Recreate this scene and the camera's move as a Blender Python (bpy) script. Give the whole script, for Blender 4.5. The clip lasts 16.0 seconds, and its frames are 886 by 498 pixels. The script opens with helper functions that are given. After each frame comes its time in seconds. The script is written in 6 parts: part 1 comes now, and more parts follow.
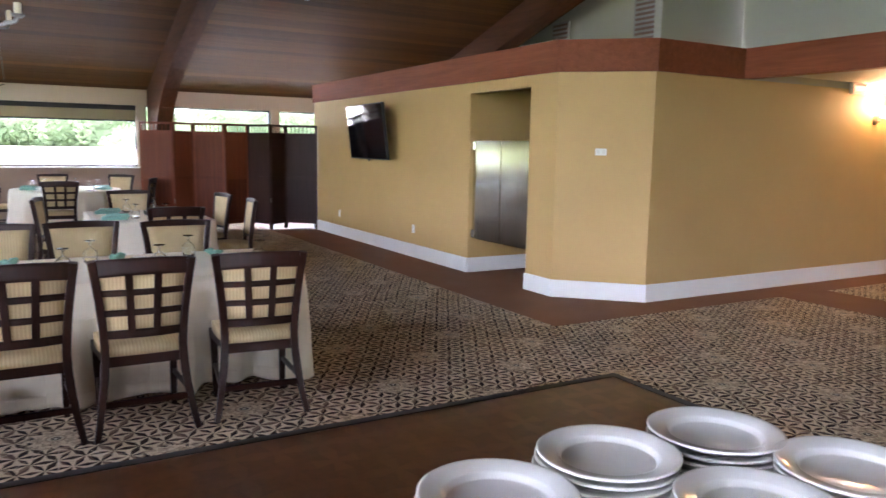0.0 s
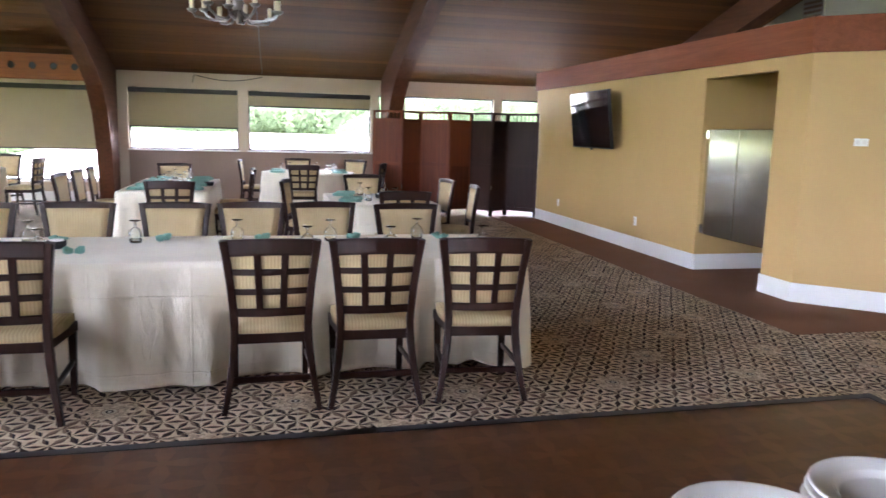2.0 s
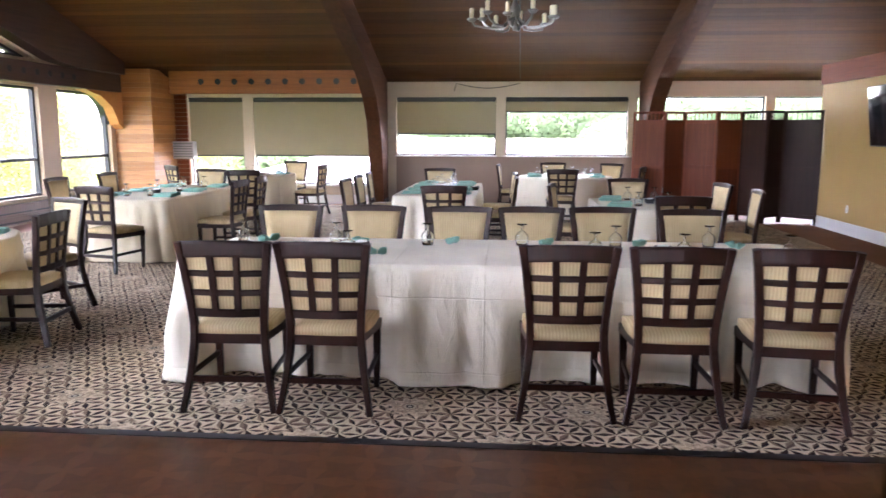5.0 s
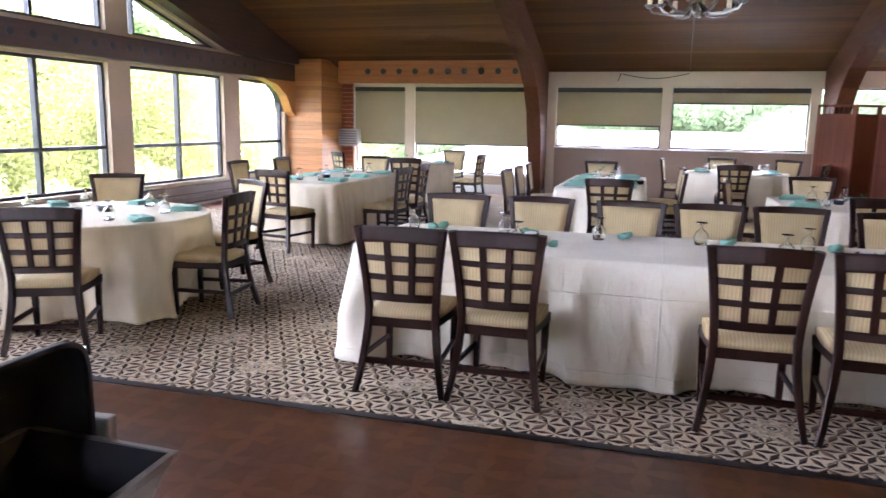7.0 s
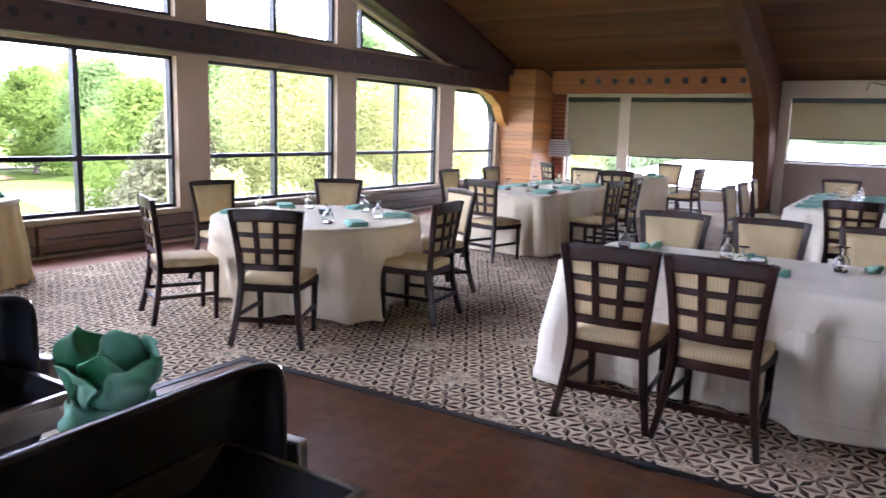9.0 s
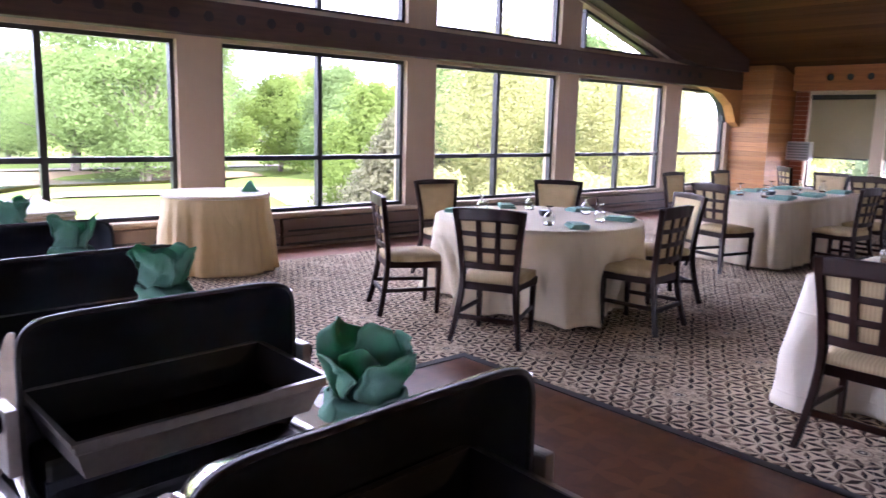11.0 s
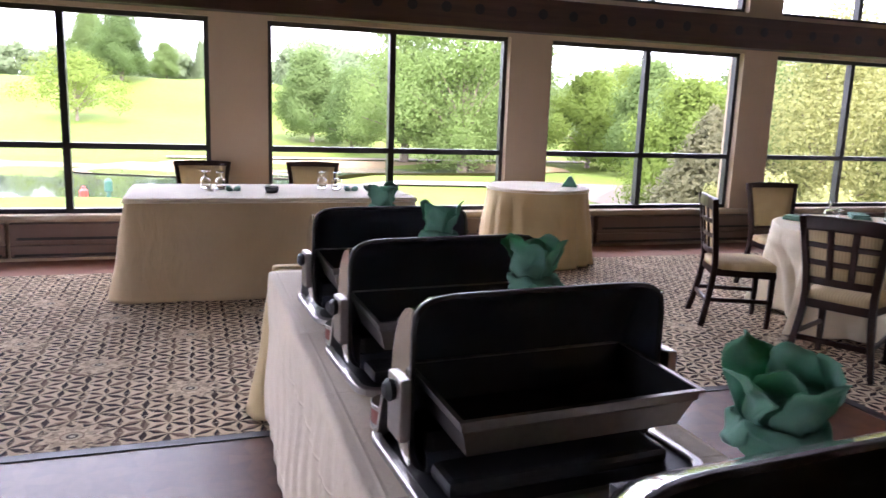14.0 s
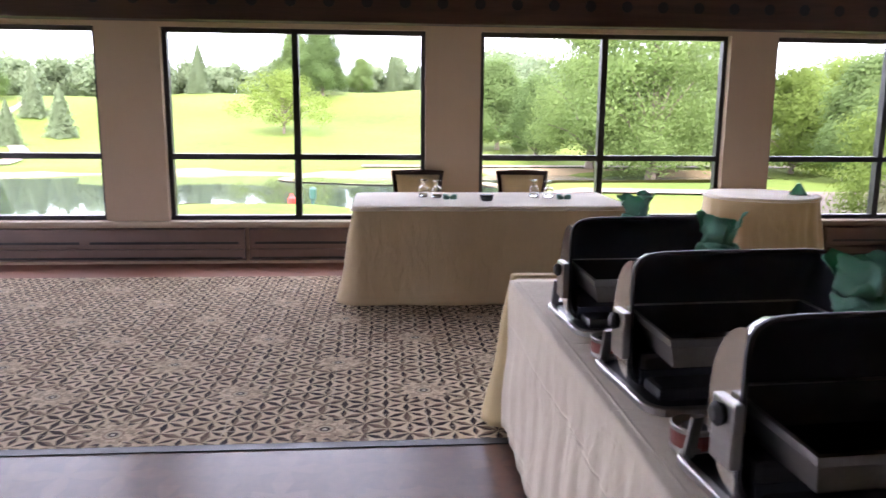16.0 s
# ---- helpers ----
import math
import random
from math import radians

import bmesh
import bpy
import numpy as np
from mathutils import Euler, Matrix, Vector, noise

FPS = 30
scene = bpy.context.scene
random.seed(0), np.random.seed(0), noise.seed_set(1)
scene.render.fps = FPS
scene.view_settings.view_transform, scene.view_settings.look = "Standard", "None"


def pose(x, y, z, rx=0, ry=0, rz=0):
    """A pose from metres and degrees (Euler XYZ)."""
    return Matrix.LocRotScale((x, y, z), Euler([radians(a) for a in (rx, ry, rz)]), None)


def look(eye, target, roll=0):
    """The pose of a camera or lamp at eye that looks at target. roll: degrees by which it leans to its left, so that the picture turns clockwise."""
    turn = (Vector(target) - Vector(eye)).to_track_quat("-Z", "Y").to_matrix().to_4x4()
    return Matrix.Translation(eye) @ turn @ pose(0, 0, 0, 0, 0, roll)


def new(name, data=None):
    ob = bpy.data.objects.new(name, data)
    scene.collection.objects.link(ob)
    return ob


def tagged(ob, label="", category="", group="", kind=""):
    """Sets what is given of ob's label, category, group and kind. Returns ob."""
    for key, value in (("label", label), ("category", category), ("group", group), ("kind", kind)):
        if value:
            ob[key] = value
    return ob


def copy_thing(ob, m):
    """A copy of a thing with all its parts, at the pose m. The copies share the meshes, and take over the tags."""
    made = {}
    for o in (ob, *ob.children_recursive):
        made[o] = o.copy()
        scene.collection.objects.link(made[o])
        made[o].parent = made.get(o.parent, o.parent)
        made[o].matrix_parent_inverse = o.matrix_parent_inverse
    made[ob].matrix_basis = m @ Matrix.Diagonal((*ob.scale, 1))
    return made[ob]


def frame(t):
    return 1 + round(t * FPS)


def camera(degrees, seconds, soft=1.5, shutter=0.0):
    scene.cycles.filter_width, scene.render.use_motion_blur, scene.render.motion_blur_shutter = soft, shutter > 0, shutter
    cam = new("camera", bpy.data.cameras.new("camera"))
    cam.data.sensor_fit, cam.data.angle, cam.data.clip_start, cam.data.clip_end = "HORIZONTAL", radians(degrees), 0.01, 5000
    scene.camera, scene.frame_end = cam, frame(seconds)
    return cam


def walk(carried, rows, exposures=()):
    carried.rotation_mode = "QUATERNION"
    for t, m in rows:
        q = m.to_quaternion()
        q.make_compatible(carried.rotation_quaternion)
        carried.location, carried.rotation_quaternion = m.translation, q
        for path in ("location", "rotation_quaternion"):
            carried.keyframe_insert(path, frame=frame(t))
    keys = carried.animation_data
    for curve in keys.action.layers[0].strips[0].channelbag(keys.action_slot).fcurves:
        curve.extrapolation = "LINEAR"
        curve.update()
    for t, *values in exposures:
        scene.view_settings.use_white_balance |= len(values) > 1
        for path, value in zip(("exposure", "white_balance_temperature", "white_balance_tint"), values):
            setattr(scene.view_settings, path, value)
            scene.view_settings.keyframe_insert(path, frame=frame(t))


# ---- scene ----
cam = camera(61.8, 16.0, soft=1.5, shutter=0.5)
PATH = [
    (0, (0.17, 0.017, 1.557), (1.163, 1.732, 1.288), 1.0),
    (0.5, (0.168, 0.052, 1.555), (1.045, 1.828, 1.28), 1.1),
    (1, (0.16, 0.087, 1.548), (0.911, 1.916, 1.251), 1.2),
    (1.5, (0.147, 0.107, 1.543), (0.743, 1.99, 1.231), 1.1),
    (2, (0.133, 0.126, 1.541), (0.598, 2.046, 1.232), 1.4),
    (2.5, (0.105, 0.151, 1.542), (0.46, 2.096, 1.24), 1.7),
    (3, (0.045, 0.181, 1.541), (0.311, 2.14, 1.241), 1.8),
    (3.5, (-0.025, 0.208, 1.542), (0.138, 2.177, 1.232), 2.0),
    (4, (-0.081, 0.233, 1.541), (-0.03, 2.208, 1.233), 1.1),
    (6.5, (-0.314, 0.311, 1.526), (-0.771, 2.231, 1.204), 0.8),
    (7, (-0.348, 0.317, 1.527), (-0.897, 2.21, 1.192), 1.0),
    (7.5, (-0.373, 0.331, 1.526), (-1.027, 2.19, 1.183), 1.2),
    (8, (-0.392, 0.379, 1.529), (-1.175, 2.188, 1.194), 1.8),
    (8.5, (-0.404, 0.427, 1.537), (-1.339, 2.165, 1.211), 1.8),
    (9, (-0.427, 0.461, 1.539), (-1.474, 2.134, 1.217), 1.7),
    (11.5, (-0.559, 0.465, 1.526), (-2.123, 1.666, 1.193), 1.6),
    (12, (-0.582, 0.447, 1.526), (-2.226, 1.537, 1.194), 1.8),
    (12.5, (-0.603, 0.43, 1.523), (-2.317, 1.402, 1.18), 2.2),
    (13, (-0.619, 0.414, 1.517), (-2.385, 1.282, 1.157), 2.4),
    (13.5, (-0.651, 0.387, 1.515), (-2.474, 1.125, 1.152), 2.4),
    (14, (-0.68, 0.354, 1.511), (-2.545, 0.98, 1.146), 2.0),
    (14.5, (-0.704, 0.304, 1.507), (-2.591, 0.85, 1.13), 2.4),
    (15, (-0.735, 0.234, 1.506), (-2.649, 0.685, 1.138), 2.2),
    (15.5, (-0.755, 0.15, 1.516), (-2.703, 0.441, 1.168), 1.6),
    (16, (-0.766, 0.088, 1.51), (-2.728, 0.241, 1.154), 0.5),
]
walk(cam, [(t, look(eye, target, roll)) for t, eye, target, roll in PATH],
     exposures=[(0.0, 3.27, 5950, 24), (1.5, 3.42, 5950, 24), (2.0, 3.4, 5950, 24), (2.5, 3.24, 6000, 24), (3.5, 3.47, 6050, 26), (7.0, 3.35, 5800, 28), (9.0, 2.98, 5650, 30), (11.5, 2.60, 5700, 42),
                (12.5, 2.38, 6000, 38), (14.0, 2.17, 6150, 34), (16.0, 1.92, 6200, 32)])

# ---- light ----
world = bpy.data.worlds.new("sky")
scene.world = world
world.use_nodes = True
wn = world.node_tree
sky = wn.nodes.new("ShaderNodeTexSky")
sky.sky_type = "NISHITA"
sky.sun_disc = False
sky.sun_elevation, sky.sun_rotation = radians(42), radians(85)
sky.air_density, sky.dust_density, sky.ozone_density = 1.0, 6.0, 0.6
# thin bright overcast over the clear sky
cloud = wn.nodes.new("ShaderNodeMix")
cloud.data_type = "RGBA"
cloud.inputs[0].default_value = 0.75
wn.links.new(sky.outputs[0], cloud.inputs[6])
cloud.inputs[7].default_value = (16.0, 17.2, 18.6, 1)
wn.links.new(cloud.outputs[2], wn.nodes["Background"].inputs[0])
wn.nodes["Background"].inputs[1].default_value = 0.15
sun = new("sun", bpy.data.lights.new("sun", "SUN"))
sun.data.energy, sun.data.angle, sun.data.color = 4.8, radians(6), (1.0, 0.96, 0.9)
sun.matrix_world = look((50, 4, 45), (0, 0, 0))

# ---- materials ----
def material(name, base, rough=0.6, metal=0.0, spec=0.5):
    m = bpy.data.materials.new(name)
    m.use_nodes = True
    b = m.node_tree.nodes["Principled BSDF"]
    b.inputs["Base Color"].default_value = (*base, 1)
    b.inputs["Roughness"].default_value = rough
    b.inputs["Metallic"].default_value = metal
    b.inputs["Specular IOR Level"].default_value = spec
    return m, m.node_tree, b


def coords(nt, scale=(1, 1, 1), rot=(0, 0, 0), kind="Object"):
    tc = nt.nodes.new("ShaderNodeTexCoord")
    mp = nt.nodes.new("ShaderNodeMapping")
    mp.inputs["Scale"].default_value = scale
    mp.inputs["Rotation"].default_value = rot
    nt.links.new(tc.outputs[kind], mp.inputs["Vector"])
    return mp.outputs["Vector"]


def ntex(nt, vec, scale, detail=4.0, rough=0.55, dist=0.0):
    n = nt.nodes.new("ShaderNodeTexNoise")
    n.inputs["Scale"].default_value, n.inputs["Detail"].default_value = scale, detail
    n.inputs["Roughness"].default_value, n.inputs["Distortion"].default_value = rough, dist
    if vec is not None:
        nt.links.new(vec, n.inputs["Vector"])
    return n.outputs["Fac"]


def ramp(nt, fac, stops, mode="LINEAR"):
    r = nt.nodes.new("ShaderNodeValToRGB")
    r.color_ramp.interpolation = mode
    els = r.color_ramp.elements
    while len(els) < len(stops):
        els.new(0.5)
    for e, (p, c) in zip(els, stops):
        e.position, e.color = p, (*c, 1)
    nt.links.new(fac, r.inputs["Fac"])
    return r.outputs["Color"]


def mix(nt, fac, a, b, mode="MIX"):
    n = nt.nodes.new("ShaderNodeMix")
    n.data_type, n.blend_type = "RGBA", mode
    for sock, v in ((n.inputs[0], fac), (n.inputs[6], a), (n.inputs[7], b)):
        if isinstance(v, (int, float)):
            sock.default_value = v
        elif isinstance(v, tuple):
            sock.default_value = (*v, 1)
        else:
            nt.links.new(v, sock)
    return n.outputs[2]


def maths(nt, op, a, b=0.0):
    n = nt.nodes.new("ShaderNodeMath")
    n.operation = op
    for sock, v in ((n.inputs[0], a), (n.inputs[1], b)):
        if isinstance(v, (int, float)):
            sock.default_value = v
        else:
            nt.links.new(v, sock)
    return n.outputs[0]


def bump(nt, b, height, strength=0.2, dist=0.01):
    n = nt.nodes.new("ShaderNodeBump")
    n.inputs["Strength"].default_value, n.inputs["Distance"].default_value = strength, dist
    nt.links.new(height, n.inputs["Height"])
    nt.links.new(n.outputs["Normal"], b.inputs["Normal"])


def mottled(name, base, rough=0.7, var=0.12, scale=3.0, fine=60.0, bstr=0.15, metal=0.0, stretch=(1, 1, 1), kind="Object"):
    """A base colour with broad and fine variation, and fine relief."""
    m, nt, b = material(name, base, rough, metal)
    v = coords(nt, stretch, kind=kind)
    lo = tuple(c * (1 - var) for c in base)
    hi = tuple(min(1.0, c * (1 + var)) for c in base)
    c1 = ramp(nt, ntex(nt, v, scale, 5), [(0.3, lo), (0.7, hi)])
    f = ntex(nt, v, fine, 3)
    c2 = mix(nt, 0.35, c1, ramp(nt, f, [(0.3, lo), (0.7, hi)]))
    nt.links.new(c2, b.inputs["Base Color"])
    r = nt.nodes.new("ShaderNodeMapRange")
    r.inputs["To Min"].default_value, r.inputs["To Max"].default_value = rough * 0.85, min(1, rough * 1.12)
    nt.links.new(ntex(nt, v, scale * 2.5, 3), r.inputs["Value"])
    nt.links.new(r.outputs[0], b.inputs["Roughness"])
    bump(nt, b, f, bstr, 0.004)
    return m


def grained(name, dark, light, rough=0.45, axis=0, scale=1.0, bstr=0.15, island=0.0, coat=0.0, spec=0.5):
    """Wood with grain along the given axis."""
    m, nt, b = material(name, light, rough, 0.0, spec)
    st = [14.0 * scale] * 3
    st[axis] = 0.7 * scale
    v = coords(nt, tuple(st))
    g = ntex(nt, v, 1.6, 6, 0.6, 0.6)
    col = ramp(nt, g, [(0.3, dark), (0.7, light)])
    fine = ntex(nt, v, 9.0, 3)
    col = mix(nt, 0.3, col, ramp(nt, fine, [(0.35, dark), (0.7, light)]))
    if island:
        oi = nt.nodes.new("ShaderNodeObjectInfo")
        geo = nt.nodes.new("ShaderNodeNewGeometry")
        rnd = maths(nt, "FRACT", maths(nt, "ADD", oi.outputs["Random"], geo.outputs["Random Per Island"]))
        col = mix(nt, island, col, ramp(nt, rnd, [(0.0, tuple(c * 0.55 for c in dark)), (1.0, tuple(min(1, c * 1.3) for c in light))]))
    nt.links.new(col, b.inputs["Base Color"])
    b.inputs["Coat Weight"].default_value = coat
    b.inputs["Coat Roughness"].default_value = 0.2
    bump(nt, b, fine, bstr, 0.003)
    return m


M_wall = mottled("mustard_paint", (0.52, 0.345, 0.13), 0.65, 0.05, 1.2, 220, 0.12)
M_taupe = mottled("taupe_paint", (0.50, 0.38, 0.265), 0.6, 0.05, 1.5, 180, 0.1)
M_cream = mottled("cream_paint", (0.53, 0.44, 0.32), 0.6, 0.05, 1.2, 160, 0.1)
M_white = mottled("white_trim_paint", (0.80, 0.80, 0.78), 0.4, 0.03, 2.0, 90, 0.06)
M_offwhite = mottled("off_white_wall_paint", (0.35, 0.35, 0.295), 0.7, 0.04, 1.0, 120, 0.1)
M_plank = grained("ceiling_planks", (0.058, 0.023, 0.006), (0.135, 0.054, 0.014), 0.66, 0, 0.9, 0.1, 0.42, 0.0, 0.13)
M_glulam = grained("dark_laminated_beam", (0.05, 0.017, 0.006), (0.10, 0.037, 0.015), 0.72, 1, 0.8, spec=0.15)
M_trimwood = grained("red_stained_fascia", (0.17, 0.048, 0.020), (0.28, 0.088, 0.038), 0.6, 1, 0.8, spec=0.2)
M_pine = grained("orange_pine_boards", (0.30, 0.115, 0.030), (0.52, 0.24, 0.072), 0.5, 0, 0.9, 0.12, 0.3)
M_darkbeam = grained("dark_brown_beam", (0.036, 0.017, 0.012), (0.080, 0.036, 0.024), 0.55, 1, 0.8)
M_chairwood = grained("dark_espresso_wood", (0.009, 0.0024, 0.0012), (0.026, 0.0066, 0.003), 0.36, 2, 3.0, 0.03, 0.0, 0.06, 0.3)
M_frame = mottled("black_window_frame", (0.018, 0.018, 0.02), 0.4, 0.15, 4, 90, 0.05)
M_concrete = mottled("terracotta_border_floor", (0.30, 0.125, 0.075), 0.55, 0.16, 1.3, 40, 0.1)
M_brownfloor = mottled("brown_border_carpet", (0.20, 0.085, 0.035), 0.9, 0.12, 1.3, 160, 0.3)
M_black = mottled("black_edge_strip", (0.012, 0.012, 0.014), 0.5, 0.2, 5, 80, 0.1)
M_beamwood = grained("orange_stained_beam", (0.19, 0.062, 0.016), (0.33, 0.12, 0.032), 0.65, 0, 0.9, 0.1, spec=0.3)
M_hole = mottled("dark_hole", (0.010, 0.011, 0.015), 0.6, 0.2, 5, 50, 0.05)
M_shade = mottled("olive_roller_shade", (0.19, 0.172, 0.112), 0.85, 0.06, 2, 260, 0.2)
_b = M_shade.node_tree.nodes["Principled BSDF"]
_t = M_shade.node_tree.nodes.new("ShaderNodeBsdfTranslucent")
_t.inputs["Color"].default_value = (0.085, 0.073, 0.045, 1)
_a = M_shade.node_tree.nodes.new("ShaderNodeAddShader")
M_shade.node_tree.links.new(_b.outputs[0], _a.inputs[0])
M_shade.node_tree.links.new(_t.outputs[0], _a.inputs[1])
M_shade.node_tree.links.new(_a.outputs[0], M_shade.node_tree.nodes["Material Output"].inputs["Surface"])
M_heater = mottled("brown_heater_metal", (0.16, 0.105, 0.085), 0.45, 0.08, 3, 70, 0.05)
M_chrome = mottled("polished_steel", (0.72, 0.71, 0.69), 0.14, 0.06, 6, 50, 0.02, 1.0)
M_brass = mottled("brushed_pewter", (0.20, 0.185, 0.165), 0.3, 0.1, 8, 60, 0.03, 1.0)


def cloth_material(name, base, rough=0.85, pressed=0.0):
    m, nt, b = material(name, base, rough)
    v = coords(nt)
    lo, hi = tuple(c * 0.9 for c in base), tuple(min(1, c * 1.05) for c in base)
    nt.links.new(ramp(nt, ntex(nt, v, 2.2, 5), [(0.3, lo), (0.7, hi)]), b.inputs["Base Color"])
    wv = ntex(nt, v, 420, 2)
    cr = ntex(nt, coords(nt, (5, 5, 1.6)), 2.2, 6, 0.62, 0.9)
    h = maths(nt, "ADD", maths(nt, "MULTIPLY", wv, 0.12), cr)
    if pressed:
        # sharp lines left by the folded and ironed cloth
        sep = nt.nodes.new("ShaderNodeSeparateXYZ")
        nt.links.new(v, sep.inputs[0])
        for axis, step, shift in (("X", 0.56, 0.03), ("Y", 0.52, 0.17), ("Z", 0.45, 0.255)):
            f = maths(nt, "FRACT", maths(nt, "ADD", maths(nt, "DIVIDE", sep.outputs[axis], step), shift))
            d = maths(nt, "ABSOLUTE", maths(nt, "SUBTRACT", f, 0.5))
            line = maths(nt, "MAXIMUM", maths(nt, "SUBTRACT", 1.0, maths(nt, "DIVIDE", d, 0.014)), 0.0)
            h = maths(nt, "ADD", h, maths(nt, "MULTIPLY", line, pressed))
    bump(nt, b, h, 0.55, 0.025)
    b.inputs["Sheen Weight"].default_value = 0.15
    return m


M_linen = cloth_material("white_linen", (0.86, 0.785, 0.635), 0.85, 0.2)
M_buffet = cloth_material("buffet_linen", (0.66, 0.56, 0.43), 0.85, 0.3)
M_ivory = cloth_material("ivory_linen", (0.78, 0.68, 0.49))
M_yellow = cloth_material("pale_gold_linen", (0.68, 0.52, 0.27))
M_buff = cloth_material("buff_linen", (0.56, 0.425, 0.25))
M_teal = cloth_material("seafoam_green_linen", (0.155, 0.345, 0.26))
_nt = M_teal.node_tree
_t = _nt.nodes.new("ShaderNodeBsdfTranslucent")
_t.inputs["Color"].default_value = (0.06, 0.42, 0.20, 1)
_m = _nt.nodes.new("ShaderNodeMixShader")
_m.inputs[0].default_value = 0.35
_nt.links.new(_nt.nodes["Principled BSDF"].outputs[0], _m.inputs[1])
_nt.links.new(_t.outputs[0], _m.inputs[2])
_nt.links.new(_m.outputs[0], _nt.nodes["Material Output"].inputs["Surface"])
M_seafoam = cloth_material("pale_seafoam_linen", (0.20, 0.42, 0.335))


def stripes():
    m, nt, b = material("striped_gold_upholstery", (0.62, 0.49, 0.27), 0.75)
    v = coords(nt)
    w = nt.nodes.new("ShaderNodeTexWave")
    w.inputs["Scale"].default_value, w.inputs["Distortion"].default_value = 17.0, 0.6
    nt.links.new(v, w.inputs["Vector"])
    c = ramp(nt, w.outputs["Fac"], [(0.2, (0.44, 0.325, 0.155)), (0.75, (0.57, 0.445, 0.235))])
    c = mix(nt, 0.25, c, ramp(nt, ntex(nt, v, 9, 4), [(0.3, (0.38, 0.29, 0.15)), (0.7, (0.66, 0.53, 0.31))]))
    nt.links.new(c, b.inputs["Base Color"])
    bump(nt, b, ntex(nt, v, 300, 2), 0.2, 0.003)
    return m


M_stripe = stripes()


def glass_material(name, tint=(1, 1, 1), rough=0.0, ior=1.45):
    m, nt, b = material(name, tint, rough)
    b.inputs["Transmission Weight"].default_value = 1.0
    b.inputs["IOR"].default_value = ior
    return m


M_glass = glass_material("window_glass", (0.98, 1.0, 0.99), 0.0, 1.02)
M_goblet = glass_material("clear_drinking_glass", (0.97, 0.99, 0.99), 0.02, 1.45)


def carpet():
    m, nt, b = material("patterned_carpet", (0.4, 0.33, 0.25), 0.95, spec=0.15)
    tc = nt.nodes.new("ShaderNodeTexCoord")
    sep = nt.nodes.new("ShaderNodeSeparateXYZ")
    warp = nt.nodes.new("ShaderNodeTexNoise")
    warp.inputs["Scale"].default_value = 3.0
    nt.links.new(tc.outputs["Object"], warp.inputs["Vector"])
    va = nt.nodes.new("ShaderNodeVectorMath")
    va.operation = "MULTIPLY_ADD"
    nt.links.new(warp.outputs["Color"], va.inputs[0])
    va.inputs[1].default_value = (0.045, 0.045, 0)
    nt.links.new(tc.outputs["Object"], va.inputs[2])
    nt.links.new(va.outputs[0], sep.inputs[0])
    P = 0.99                      # repeat of the rosettes, every other row shifted by half
    u = maths(nt, "DIVIDE", sep.outputs["X"], P)
    v = maths(nt, "DIVIDE", sep.outputs["Y"], P)

    def cellrad(du, dv):
        fu = maths(nt, "SUBTRACT", maths(nt, "FRACT", maths(nt, "ADD", u, du)), 0.5)
        fv = maths(nt, "SUBTRACT", maths(nt, "FRACT", maths(nt, "ADD", v, dv)), 0.5)
        r = maths(nt, "SQRT", maths(nt, "ADD", maths(nt, "MULTIPLY", fu, fu), maths(nt, "MULTIPLY", fv, fv)))
        a = maths(nt, "ARCTAN2", fv, fu)
        return r, a

    r1, a1 = cellrad(0.187, 0.187)
    r2, a2 = cellrad(0.687, 0.687)
    near = maths(nt, "LESS_THAN", r1, r2)
    r = maths(nt, "MINIMUM", r1, r2)
    a = maths(nt, "ADD", maths(nt, "MULTIPLY", near, a1), maths(nt, "MULTIPLY", maths(nt, "SUBTRACT", 1.0, near), a2))
    # slanted two-tone leaves in rings round each rosette
    rings = maths(nt, "ADD", maths(nt, "DIVIDE", r, 0.055), maths(nt, "MULTIPLY", maths(nt, "SINE", maths(nt, "MULTIPLY", a, 12.0)), 0.22))
    ring = maths(nt, "FLOOR", rings)
    fr = maths(nt, "SUBTRACT", maths(nt, "FRACT", rings), 0.5)
    par = maths(nt, "FLOORED_MODULO", ring, 2.0)
    turn = maths(nt, "ADD", maths(nt, "MULTIPLY", maths(nt, "ADD", maths(nt, "DIVIDE", a, 2 * math.pi), 0.5), maths(nt, "MULTIPLY", ring, 5.0)), maths(nt, "MULTIPLY", par, 0.5))
    fa = maths(nt, "SUBTRACT", maths(nt, "FRACT", turn), 0.5)
    slant = maths(nt, "SUBTRACT", maths(nt, "MULTIPLY", par, 0.7), 0.35)
    fs = maths(nt, "ADD", fr, maths(nt, "MULTIPLY", fa, slant))
    wn_ = nt.nodes.new("ShaderNodeTexWhiteNoise")
    cid = nt.nodes.new("ShaderNodeCombineXYZ")
    nt.links.new(ring, cid.inputs[0])
    nt.links.new(maths(nt, "FLOOR", turn), cid.inputs[1])
    nt.links.new(maths(nt, "FLOOR", maths(nt, "MULTIPLY", u, 2.0)), cid.inputs[2])
    nt.links.new(cid.outputs[0], wn_.inputs["Vector"])
    lens_ = maths(nt, "MULTIPLY", maths(nt, "SUBTRACT", 1.0, maths(nt, "MULTIPLY", maths(nt, "ABSOLUTE", fa), 1.75)), 0.52)
    inside = maths(nt, "SUBTRACT", maths(nt, "ADD", lens_, maths(nt, "MULTIPLY", wn_.outputs["Value"], 0.06)), maths(nt, "ABSOLUTE", fs))
    beige = ramp(nt, ntex(nt, tc.outputs["Object"], 7, 4), [(0.35, (0.55, 0.43, 0.29)), (0.65, (0.70, 0.565, 0.395))])
